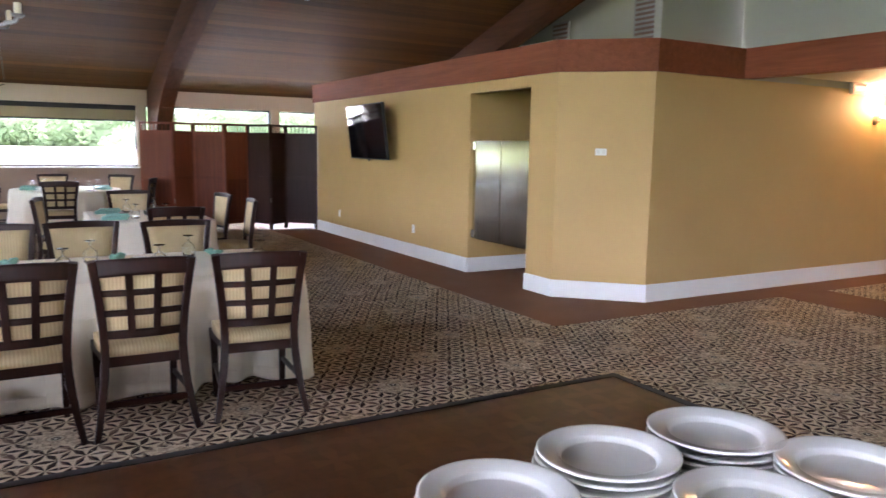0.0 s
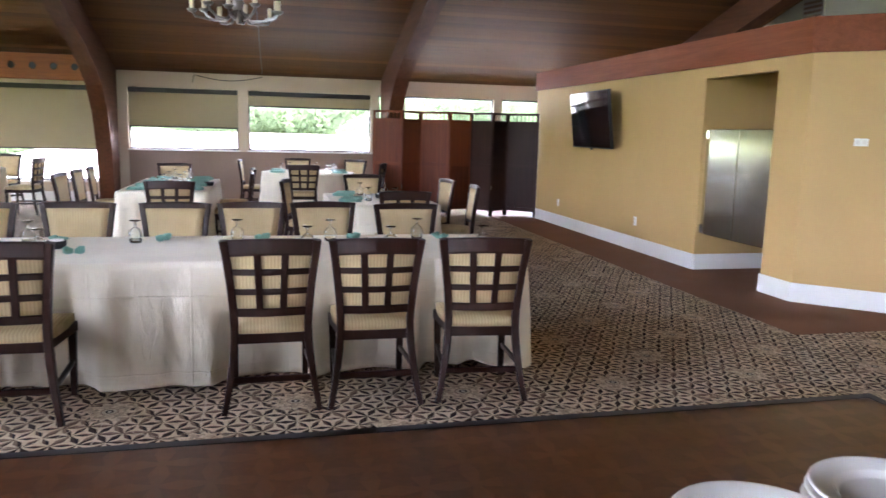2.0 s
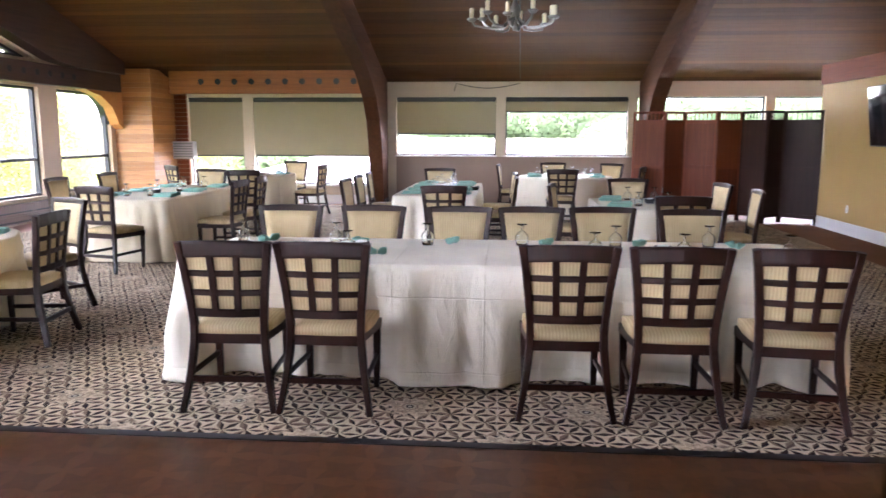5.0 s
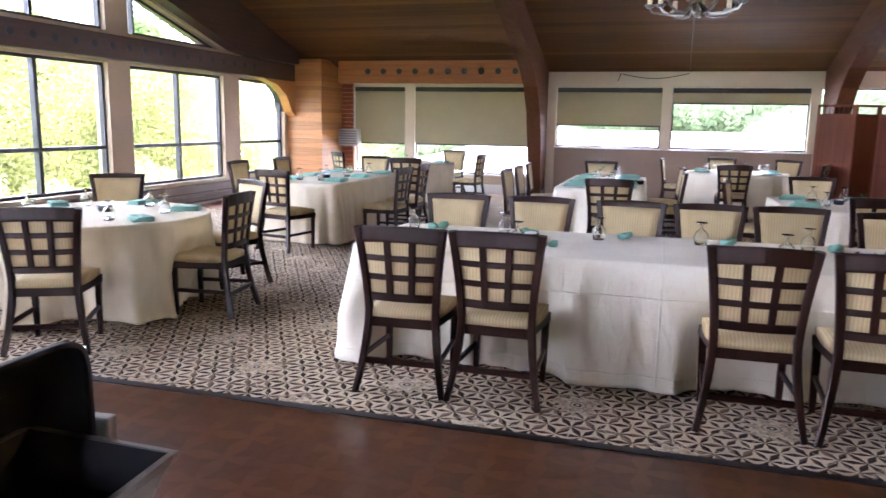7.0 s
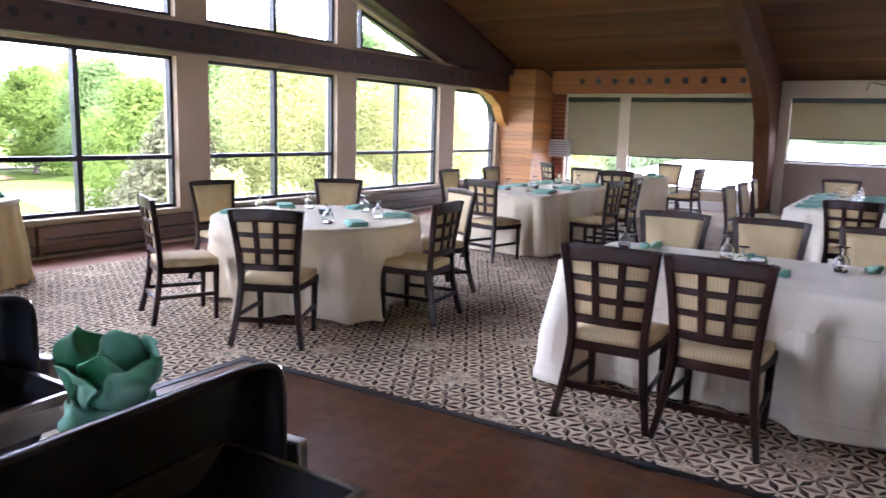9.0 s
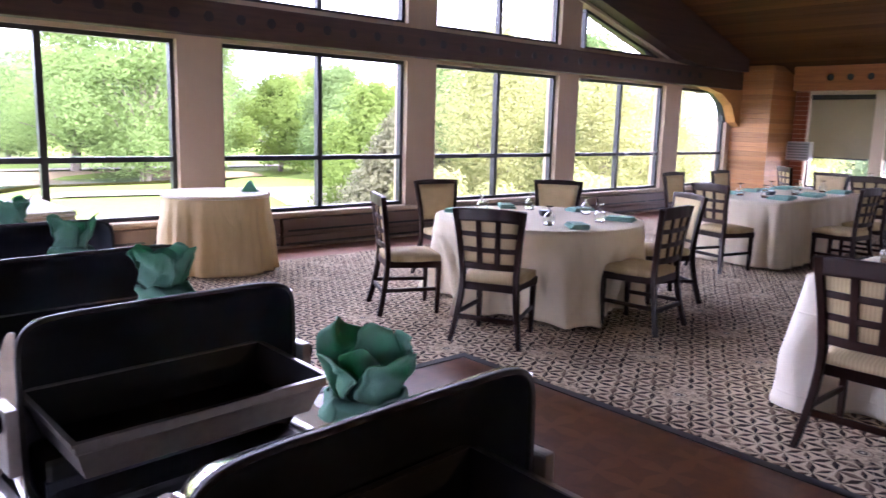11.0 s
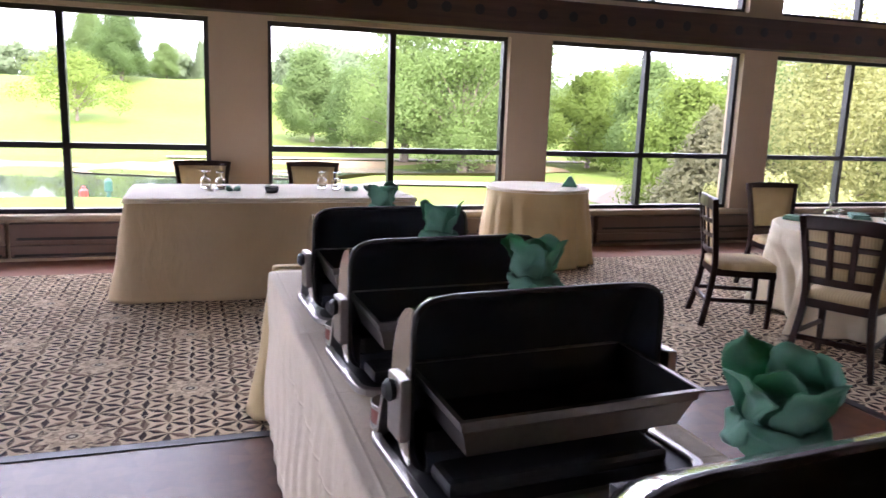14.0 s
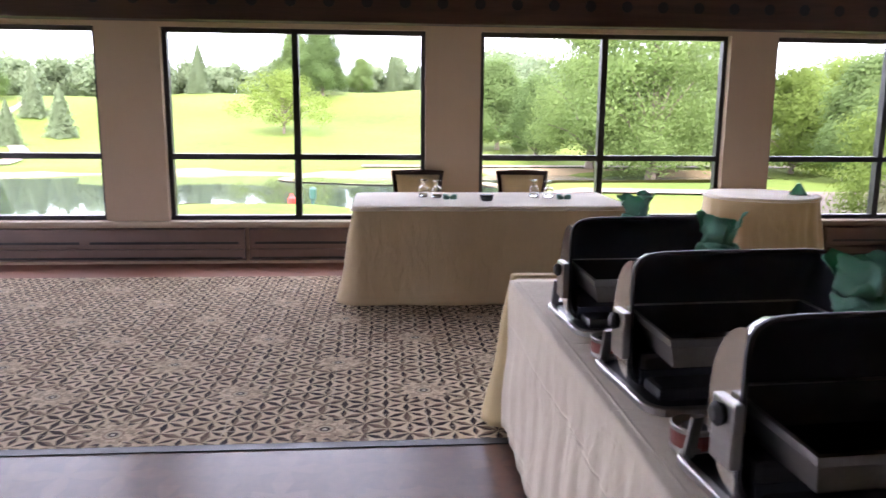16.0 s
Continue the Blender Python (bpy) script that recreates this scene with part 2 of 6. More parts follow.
    fill = ramp(nt, wn_.outputs["Value"], [(0.0, (0.016, 0.012, 0.018)), (0.45, (0.034, 0.020, 0.018)), (0.76, (0.10, 0.055, 0.040)), (0.90, (0.40, 0.31, 0.22))], "CONSTANT")
    tip = maths(nt, "GREATER_THAN", maths(nt, "ADD", maths(nt, "MULTIPLY", fa, 0.35), fs), 0.06)
    fill = mix(nt, maths(nt, "MULTIPLY", tip, 0.8), fill, (0.21, 0.135, 0.095))
    msk = ramp(nt, inside, [(0.0, (0, 0, 0)), (0.06, (1, 1, 1))])
    col = mix(nt, msk, beige, fill)
    # between the rosettes a net of six-petal stars, each petal half dark, half brown
    S = P / 8
    flat = nt.nodes.new("ShaderNodeSeparateXYZ")
    nt.links.new(va.outputs[0], flat.inputs[0])
    field = beige
    for k in range(3):
        ca, sa = math.cos(math.pi * k / 3), math.sin(math.pi * k / 3)
        p_ = maths(nt, "ADD", maths(nt, "MULTIPLY", flat.outputs["X"], ca / S), maths(nt, "MULTIPLY", flat.outputs["Y"], sa / S))
        q_ = maths(nt, "ADD", maths(nt, "MULTIPLY", flat.outputs["X"], -sa / (S * 0.866)), maths(nt, "MULTIPLY", flat.outputs["Y"], ca / (S * 0.866)))
        row = maths(nt, "ROUND", q_)
        fq = maths(nt, "SUBTRACT", q_, row)
        sh = maths(nt, "ADD", p_, maths(nt, "MULTIPLY", row, 0.5))
        fp = maths(nt, "SUBTRACT", maths(nt, "FRACT", sh), 0.5)
        wv = nt.nodes.new("ShaderNodeTexWhiteNoise")
        at = nt.nodes.new("ShaderNodeCombineXYZ")
        nt.links.new(row, at.inputs[0])
        nt.links.new(maths(nt, "FLOOR", sh), at.inputs[1])
        at.inputs[2].default_value = 3.0 * k
        nt.links.new(at.outputs[0], wv.inputs["Vector"])
        bulge = maths(nt, "SUBTRACT", maths(nt, "ADD", 0.150, maths(nt, "MULTIPLY", wv.outputs["Value"], 0.075)), maths(nt, "MULTIPLY", maths(nt, "ABSOLUTE", fp), 0.36))
        msk_ = ramp(nt, maths(nt, "MULTIPLY", maths(nt, "SUBTRACT", bulge, maths(nt, "ABSOLUTE", fq)), 5.0), [(0.0, (0, 0, 0)), (0.12, (1, 1, 1))])
        dark = ramp(nt, wv.outputs["Value"], [(0.0, (0.014, 0.010, 0.017)), (0.5, (0.034, 0.020, 0.018)), (0.86, (0.13, 0.08, 0.06))], "CONSTANT")
        brown = ramp(nt, wv.outputs["Value"], [(0.0, (0.115, 0.066, 0.048)), (0.4, (0.045, 0.028, 0.025)), (0.72, (0.22, 0.15, 0.105))], "CONSTANT")
        two = mix(nt, maths(nt, "GREATER_THAN", maths(nt, "ADD", fq, maths(nt, "MULTIPLY", fp, 0.25)), 0.0), dark, brown)
        field = mix(nt, msk_, field, two)
    col = mix(nt, ramp(nt, r, [(0.12, (0, 0, 0)), (0.17, (1, 1, 1))]), col, field)
    # thin pale veins that run out from each rosette
    vein = maths(nt, "LESS_THAN", maths(nt, "ABSOLUTE", maths(nt, "SINE", maths(nt, "MULTIPLY", a, 6.0))), 0.045)
    col = mix(nt, maths(nt, "MULTIPLY", vein, 0.7), col, (0.66, 0.56, 0.43))
    # calm ground round each rosette, with spokes
    spoke = maths(nt, "SINE", maths(nt, "MULTIPLY", a, 12.0))
    calm = maths(nt, "LESS_THAN", maths(nt, "ADD", r, maths(nt, "MULTIPLY", spoke, 0.035)), 0.115)
    col = mix(nt, maths(nt, "MULTIPLY", calm, 0.6), col, beige)
    heart = ramp(nt, maths(nt, "MULTIPLY", r, 10.0), [(0.0, (0.55, 0.5, 0.4)), (0.12, (0.05, 0.035, 0.035)), (0.24, (0.5, 0.42, 0.3)), (0.42, (0.26, 0.17, 0.12)), (0.5, (0.45, 0.37, 0.27))], "CONSTANT")
    col = mix(nt, maths(nt, "LESS_THAN", r, 0.052), col, heart)
    tuft = ntex(nt, tc.outputs["Object"], 260, 2)
    col = mix(nt, 0.35, col, ramp(nt, tuft, [(0.3, (0.25, 0.25, 0.25)), (0.7, (0.8, 0.8, 0.8))]), "OVERLAY")
    nt.links.new(col, b.inputs["Base Color"])
    bump(nt, b, tuft, 0.5, 0.006)
    return m


M_carpet = carpet()


def parquet():
    m, nt, b = material("brown_parquet_vinyl", (0.13, 0.05, 0.026), 0.35, 0.0, 0.38)
    v = coords(nt)
    mp = coords(nt, (4.4, 4.4, 0))
    sep = nt.nodes.new("ShaderNodeSeparateXYZ")
    nt.links.new(mp, sep.inputs[0])
    fu = maths(nt, "ABSOLUTE", maths(nt, "SUBTRACT", maths(nt, "FRACT", sep.outputs["X"]), 0.5))
    fv = maths(nt, "ABSOLUTE", maths(nt, "SUBTRACT", maths(nt, "FRACT", sep.outputs["Y"]), 0.5))
    # light veneer wedges meet in a star at the middle of each block
    big, small = maths(nt, "MAXIMUM", fu, fv), maths(nt, "MINIMUM", fu, fv)
    wedge = maths(nt, "SUBTRACT", maths(nt, "ADD", 0.06, maths(nt, "MULTIPLY", big, 0.30)), small)
    tone = ramp(nt, maths(nt, "ADD", maths(nt, "MULTIPLY", wedge, 5.0), 0.5), [(0.42, (0, 0, 0)), (0.6, (1, 1, 1))])
    wn_ = nt.nodes.new("ShaderNodeTexWhiteNoise")
    cid = nt.nodes.new("ShaderNodeCombineXYZ")
    nt.links.new(maths(nt, "FLOOR", sep.outputs["X"]), cid.inputs[0])
    nt.links.new(maths(nt, "FLOOR", sep.outputs["Y"]), cid.inputs[1])
    nt.links.new(cid.outputs[0], wn_.inputs["Vector"])
    base = ramp(nt, ntex(nt, v, 0.9, 2), [(0.3, (0.066, 0.023, 0.0095)), (0.7, (0.094, 0.035, 0.0145))])
    base = mix(nt, 0.4, base, ramp(nt, ntex(nt, v, 22.0, 3), [(0.35, (0.055, 0.019, 0.008)), (0.68, (0.112, 0.042, 0.018))]))
    amount = maths(nt, "ADD", maths(nt, "MULTIPLY", wn_.outputs["Value"], 0.4), 0.1)
    c = mix(nt, mix(nt, 1.0, tone, amount, "MULTIPLY"), base, (0.165, 0.070, 0.033))
    nt.links.new(c, b.inputs["Base Color"])
    r = nt.nodes.new("ShaderNodeMapRange")
    r.inputs["To Min"].default_value, r.inputs["To Max"].default_value = 0.22, 0.42
    nt.links.new(ntex(nt, v, 1.7, 5), r.inputs["Value"])
    nt.links.new(r.outputs[0], b.inputs["Roughness"])
    return m


M_parquet = parquet()

# ---- mesh helpers ----
def link(name, bm, mat, smooth=False):
    me = bpy.data.meshes.new(name)
    bm.normal_update()
    bm.to_mesh(me)
    bm.free()
    for mt in (mat if isinstance(mat, (list, tuple)) else [mat]):
        me.materials.append(mt)
    if smooth:
        for p in me.polygons:
            p.use_smooth = True
    return new(name, me)


def part(name, bm, mat, parent, label="", smooth=False):
    ob = link(name, bm, mat, smooth)
    ob.parent = parent
    if label:
        tagged(ob, label=label)
    return ob


def thing(name, label, category, group="", m=None, kind=""):
    ob = new(name)
    tagged(ob, label, category, group, kind)
    if m is not None:
        ob.matrix_world = m
    return ob


def structure(name, bm, mat, label, smooth=False):
    return tagged(link(name, bm, mat, smooth), label=label, category=name.split("_")[0], kind="structure")


def box(x0, x1, y0, y1, z0, z1, bevel=0.0, bm=None, m=None):
    own = bm is None
    bm = bm or bmesh.new()
    r = bmesh.ops.create_cube(bm, size=1)
    mat = Matrix.Translation(((x0 + x1) / 2, (y0 + y1) / 2, (z0 + z1) / 2)) @ Matrix.Diagonal((x1 - x0, y1 - y0, z1 - z0, 1))
    bmesh.ops.transform(bm, matrix=(m @ mat) if m is not None else mat, verts=r["verts"])
    if bevel and own:
        bmesh.ops.bevel(bm, geom=bm.edges[:], offset=bevel, segments=2, affect="EDGES", profile=0.6)
    return bm


def prism(poly, lo, hi, axis="x", bm=None):
    """A closed outline swept along an axis. poly: (a, b) pairs: (y, z) for x, (x, z) for y, (x, y) for z."""
    bm = bm or bmesh.new()
    at = {"x": lambda a, b, c: (c, a, b), "y": lambda a, b, c: (a, c, b), "z": lambda a, b, c: (a, b, c)}[axis]
    v0 = [bm.verts.new(at(a, b, lo)) for a, b in poly]
    v1 = [bm.verts.new(at(a, b, hi)) for a, b in poly]
    n = len(poly)
    for i in range(n):
        bm.faces.new((v0[i], v0[(i + 1) % n], v1[(i + 1) % n], v1[i]))
    bm.faces.new(v0[::-1])
    bm.faces.new(v1)
    bmesh.ops.recalc_face_normals(bm, faces=bm.faces[:])
    return bm


def lathe(profile, seg=24, bm=None, m=None):
    """Turned solid round z; profile: (radius, height) from bottom to top."""
    bm = bm or bmesh.new()
    rings = []
    for r, z in profile:
        ring = []
        for k in range(seg if r > 1e-6 else 1):
            a = 2 * math.pi * k / seg
            p = Vector((r * math.cos(a), r * math.sin(a), z))
            ring.append(bm.verts.new(m @ p if m is not None else p))
        rings.append(ring)
    for a, b in zip(rings, rings[1:]):
        for k in range(seg):
            q = [a[k % len(a)], a[(k + 1) % len(a)], b[(k + 1) % len(b)], b[k % len(b)]]
            q = list(dict.fromkeys(q))
            if len(q) > 2:
                bm.faces.new(q)
    bmesh.ops.recalc_face_normals(bm, faces=bm.faces[:])
    return bm


def sweep(points, w, d=None, up=(0, 0, 1), bm=None):
    """A bar of section w x d along points; w may be a list, one width a point."""
    bm = bm or bmesh.new()
    pts = [Vector(p) for p in points]
    rings = []
    for i, p in enumerate(pts):
        t = (pts[min(i + 1, len(pts) - 1)] - pts[max(i - 1, 0)]).normalized()
        side = t.cross(Vector(up)).normalized()
        nor = side.cross(t).normalized()
        ww = (w[i] if isinstance(w, (list, tuple)) else w) / 2
        dd = (d if d is not None else 2 * ww) / 2
        c = 0.3
        ring = []
        for a, b in ((1, 1 - c), (1 - c, 1), (c - 1, 1), (-1, 1 - c), (-1, c - 1), (c - 1, -1), (1 - c, -1), (1, c - 1)):
            ring.append(bm.verts.new(p + side * ww * a + nor * dd * b))
        rings.append(ring)
    for a, b in zip(rings, rings[1:]):
        for k in range(8):
            bm.faces.new((a[k], a[(k + 1) % 8], b[(k + 1) % 8], b[k]))
    bm.faces.new(rings[0][::-1])
    bm.faces.new(rings[-1])
    bmesh.ops.recalc_face_normals(bm, faces=bm.faces[:])
    return bm

# ---- the room ----
XW, YF, XR = -8.32, 16.43, 5.09          # window wall, far wall, mustard wall
RIDGE, EAVE, SLOPE = 0.75, 2.64, 0.30
YB = -9.0                                # wall behind the dance floor
BAYS = [-7.07, -3.98, -0.80, 2.32, 5.39, 8.46, 11.52]
LO, HI = 1.28, 1.29


def roof(y):
    return EAVE + SLOPE * (YF - max(y, 2 * RIDGE - y))


def under(y):
    """Line of the sloping heads of the upper windows."""
    y = max(y, 2 * RIDGE - y)
    return 3.42 + 0.277 * (10.47 - y)


# floors
structure("floor", box(XW - 0.2, 13, YB - 0.2, YF + 0.2, -0.2, 0.0), M_concrete, "terracotta coloured floor showing as a border along the windows")
bm = box(4.26, 13, 5.07, 13.5, 0.0, 0.006)
box(7.39, 8.26, YB, 5.07, 0.0, 0.006, bm=bm)
structure("floor_border", bm, M_brownfloor, "plain brown carpet border along the mustard wall")
bm = prism([(-7.65, YB), (7.39, YB), (7.39, 5.07), (4.26, 5.07), (4.26, 12.6), (4.0, 16.1), (-7.3, 16.1), (-7.65, 15.0)], 0.001, 0.009, "z")
structure("floor_carpet", bm, M_carpet, "beige and brown floral patterned wall-to-wall carpet")
structure("floor_carpet_side", box(8.26, 13, YB, 5.07, 0.001, 0.009), M_carpet, "beige and brown floral patterned carpet in the side passage")
structure("floor_dance", box(-3.96, 3.70, -7.9, 3.73, 0.009, 0.016), M_parquet, "brown parquet dance floor with a faint wedge pattern")
bm = box(-4.00, 3.74, 3.70, 3.76, 0.010, 0.021)
box(-4.00, -3.94, -7.9, 3.70, 0.010, 0.021, bm=bm)
box(3.68, 3.74, -7.9, 3.70, 0.010, 0.021, bm=bm)
structure("trim_dance_floor", bm, M_black, "black rubber edge strip round the dance floor")

# window wall
bm = box(XW - 0.25, XW, YB, YF, 0, 0.44)
edges = []
for c in BAYS:
    edges += [c - LO, c + HI]
edges += [13.35, 15.15]
posts = [(YB, edges[0])] + list(zip(edges[1::2], edges[2::2])) + [(15.15, YF)]
for a, b in posts:
    box(XW - 0.25, XW, a, b, 0.44, 2.33, bm=bm)
    if b < 13:
        prism([(a, 2.80), (b, 2.80), (b, under(b)), (a, under(a))], XW - 0.25, XW, "x", bm)
box(XW - 0.25, XW, YB, YF, 2.33, 2.80, bm=bm)
prism([(YB, under(YB)), (RIDGE, under(RIDGE)), (12.62, 2.83), (12.62, 2.80), (YF, 2.80), (YF, roof(YF) + 0.2), (RIDGE, roof(RIDGE) + 0.1), (YB, roof(YB))], XW - 0.25, XW, "x", bm)
structure("wall_windows", bm, M_taupe, "taupe painted window wall with broad piers between the windows")
# sill and slanted window head trim
structure("trim_sill", box(XW, XW + 0.05, YB, 15.2, 0.40, 0.44, 0.008), M_cream, "cream painted window sill")
bm = prism([(12.75, 2.80), (RIDGE, under(RIDGE) - 0.03), (RIDGE, under(RIDGE) + 0.06), (12.75, 2.88)], XW, XW + 0.04, "x")
structure("trim_window_head", bm, M_cream, "cream trim along the sloping heads of the upper windows")


def window(name, y0, y1, z0, z1, mull=None, transom=None, slope=False, arched=False):
    w = new(name)
    tagged(w, "black framed window looking out over a golf course", "window", kind="structure")
    x0, x1, f = XW - 0.16, XW - 0.08, 0.045

    def top(y):
        return under(y) if slope else z1

    bm = bmesh.new()
    box(x0, x1, y0, y1, z0, z0 + f, bm=bm)
    box(x0, x1, y0, y0 + f, z0 + f, top(y0 + f) - f, bm=bm)
    if top(y1) - z0 > 0.12:
        box(x0, x1, y1 - f, y1, z0 + f, top(y1) - f, bm=bm)
    prism([(y0, top(y0) - f), (y1, top(y1) - f), (y1, top(y1)), (y0, top(y0))], x0, x1, "x", bm)
    if arched:
        pts = [(y1, z1 - 0.62), (y1 - 0.06, z1 - 0.42), (y1 - 0.2, z1 - 0.22), (y1 - 0.42, z1 - 0.08), (y1 - 0.75, z1), (y1, z1)]
        prism(pts, XW - 0.2, XW - 0.02, "x", bm)
    part("window_frame", bm, M_frame, w)
    if mull is not None:
        part("mullion", box(x0 + 0.005, x1 + 0.01, mull - 0.032, mull + 0.032, z0 + f, min(top(mull - 0.04), top(mull + 0.04)) - f), M_frame, w)
    if transom is not None:
        part("transom", box(x0 + 0.008, x1 + 0.014, y0 + f, y1 - f, transom - 0.028, transom + 0.028), M_frame, w)
    ys = [y0 + f, mull, y1 - f] if mull is not None else [y0 + f, y1 - f]
    zs = [z0 + f, transom, None] if transom is not None else [z0 + f, None]
    for a, b in zip(ys, ys[1:]):
        for c, d in zip(zs, zs[1:]):
            if d is None:
                poly = [(a, c), (b, c), (b, max(c + 0.01, top(b) - f)), (a, top(a) - f)]
            else:
                poly = [(a, c), (b, c), (b, d), (a, d)]
            p = part("pane", prism(poly, XW - 0.125, XW - 0.119, "x"), M_glass, w)
            p.visible_shadow = False
    return w


k = 0
for c in BAYS:
    k += 1
    window("window_%d" % k, c - LO, c + HI, 0.44, 2.33, c, 1.08)
    k += 1
    if c < 11:
        window("window_%d" % k, c - LO, c + HI, 2.80, 0, c, None, True)
    else:
        window("window_%d" % k, c - LO + 0.2, 12.6, 2.80, 0, None, None, True)
window("window_%d" % (k + 1), 13.35, 15.15, 0.44, 2.33, None, 1.08, arched=True)

# dark tie beam along the window wall, with bolts
tie = thing("tie_beam", "dark brown laminated tie beam with a row of round holes", "beam")
part("beam", box(XW + 0.004, XW + 0.2, YB, 15.3, 2.37, 2.72, 0.012), M_darkbeam, tie)
for i in range(46):
    part("bolt_hole", lathe([(0.0, 0.001), (0.042, 0.001), (0.042, -0.006), (0.055, -0.006), (0.055, 0.004), (0.0, 0.004)], 12, m=pose(XW + 0.2, -2.6 + 0.36 * i, 2.56, 0, 90, 0)), M_hole, tie)

# baseboard heater below the windows
for i, (a, b) in enumerate([(-8.9, -7.54), (-7.5, -4.4), (-4.36, -1.33), (-1.29, 1.72), (1.76, 4.75), (4.79, 7.78), (7.82, 10.8), (10.84, 13.9)]):
    h = thing("baseboard_heater", "brown metal baseboard heater under the windows", "heater", "heaters along the window wall")
    part("casing", prism([(XW + 0.002, 0.03), (XW + 0.085, 0.06), (XW + 0.085, 0.16), (XW + 0.06, 0.165), (XW + 0.06, 0.20), (XW + 0.085, 0.205), (XW + 0.07, 0.36), (XW + 0.002, 0.37)], a, b, "y"), M_heater, h)
    part("slot", box(XW + 0.06, XW + 0.088, a + 0.06, a + 1.42, 0.215, 0.24), M_frame, h)
    part("slot", box(XW + 0.06, XW + 0.088, a + 1.52, b - 0.06, 0.215, 0.24), M_frame, h)
    part("toe_slot", box(XW + 0.05, XW + 0.088, a + 0.03, b - 0.03, 0.062, 0.085), M_frame, h)

# far wall, its openings from the window wall to the mustard wall
FAR = [(-7.2, -5.97, 0.42, 2.32), (-5.74, -3.08, 0.42, 2.32), (-2.55, -0.40, 1.08, 2.32), (-0.19, 2.39, 1.08, 2.32),
       (2.56, 2.76, 1.08, 2.32), (3.13, 5.19, 0.9, 2.32), (5.38, 6.9, 0.9, 2.32)]
bm = bmesh.new()
x = XW
for a, b, z0, z1 in FAR:
    box(x, a, YF, YF + 0.25, 0, EAVE + 0.1, bm=bm)
    box(a, b, YF, YF + 0.25, 0, z0, bm=bm)
    box(a, b, YF, YF + 0.25, z1, EAVE + 0.1, bm=bm)
    x = b
box(x, 9.4, YF, YF + 0.25, 0, EAVE + 0.1, bm=bm)
structure("wall_far", bm, M_cream, "cream painted far wall under the eaves with a band of windows")
structure("wall_far_apron", box(-2.56, 2.5, YF - 0.012, YF - 0.002, 0.0, 1.05), mottled("brown_panel_paint", (0.25, 0.175, 0.125), 0.6, 0.05, 1.5, 180, 0.1), "taupe painted panel below the far windows")
structure("baseboard_far", box(-7.2, -3.0, YF - 0.03, YF - 0.002, 0, 0.20, 0.006), M_white, "white painted baseboard below the far windows")
for a, b, z0, z1 in FAR:
    k += 1
    w = new("window_%d" % (k + 1))
    tagged(w, "window in the far wall with a thin dark frame", "window", kind="structure")
    bmf = box(a, b, YF + 0.10, YF + 0.16, z0, z0 + 0.035)
    box(a, b, YF + 0.10, YF + 0.16, z1 - 0.03, z1, bm=bmf)
    box(a, a + 0.03, YF + 0.10, YF + 0.16, z0 + 0.035, z1 - 0.03, bm=bmf)
    box(b - 0.03, b, YF + 0.10, YF + 0.16, z0 + 0.035, z1 - 0.03, bm=bmf)
    part("window_frame", bmf, M_frame, w)
    part("window_sill", box(a - 0.03, b + 0.03, YF - 0.03, YF + 0.10, z0 - 0.03, z0 - 0.001, 0.006), M_white, w)
    p = part("pane", box(a + 0.03, b - 0.03, YF + 0.128, YF + 0.134, z0 + 0.035, z1 - 0.03), M_glass, w)
    p.visible_shadow = False
for a, b, bot in [(-7.2, -5.97, 1.06), (-5.74, -3.08, 1.07), (-2.55, -0.40, 1.55), (-0.19, 2.39, 2.02)]:
    s = thing("roller_shade", "olive fabric roller shade partly drawn down in a dark cassette", "window shade", "roller shades on the far windows")
    part("cassette", box(a + 0.01, b - 0.01, YF + 0.0, YF + 0.07, 2.22, 2.315, 0.01), M_frame, s)
    part("fabric", box(a + 0.004, b - 0.004, YF + 0.035, YF + 0.038, bot, 2.23), M_shade, s)
    part("hem_bar", box(a + 0.03, b - 0.03, YF + 0.027, YF + 0.046, bot - 0.03, bot, 0.006), M_frame, s)

# laminated arches
ARCH = [(RIDGE, 6.9), (12.0, 3.45), (13.0, 3.12), (13.8, 2.86), (14.5, 2.56), (15.0, 2.25), (15.4, 1.8), (15.62, 1.2), (15.75, 0.5), (15.8, 0.0)]


def arch(x0, x1, label):
    a = thing("laminated_arch", label, "beam", "laminated roof arches")
    cut = ARCH.index((14.5, 2.56))
    part("leg", prism(ARCH[cut:] + [(16.40, 0.0), (16.40, roof(16.40) - 0.005), (15.1, roof(15.1) - 0.005)], x0, x1, "x"), M_glulam, a)
    part("rafter", prism(ARCH[:cut + 1] + [(15.1, roof(15.1) - 0.005), (RIDGE, roof(RIDGE) - 0.005)], x0 + 0.002, x1 - 0.002, "x"), M_glulam, a)
    part("shoe", box(x0 - 0.012, x1 + 0.012, 15.79, 16.41, 0.0, 0.16, 0.008), M_frame, a)
    return a


for x0, x1 in ((-3.02, -2.74), (2.60, 2.88), (8.24, 8.52)):
    arch(x0, x1, "dark brown laminated timber arch rising from floor to roof")
bm = prism([(RIDGE, under(RIDGE) + 0.05), (12.9, 2.80), (13.6, 2.73), (15.3, 2.73), (15.3, roof(15.3) - 0.005), (RIDGE, roof(RIDGE) - 0.005)], XW + 0.042, XW + 0.30, "x")
a = thing("laminated_arch", "dark brown laminated timber arch along the gable wall", "beam", "laminated roof arches")
part("rib", bm, M_darkbeam, a)
part("haunch", prism([(13.9, 2.36), (14.5, 2.26), (14.9, 2.05), (15.12, 1.72), (15.3, 1.62), (15.3, 2.36)], XW + 0.004, XW + 0.2, "x"), M_pine, a)

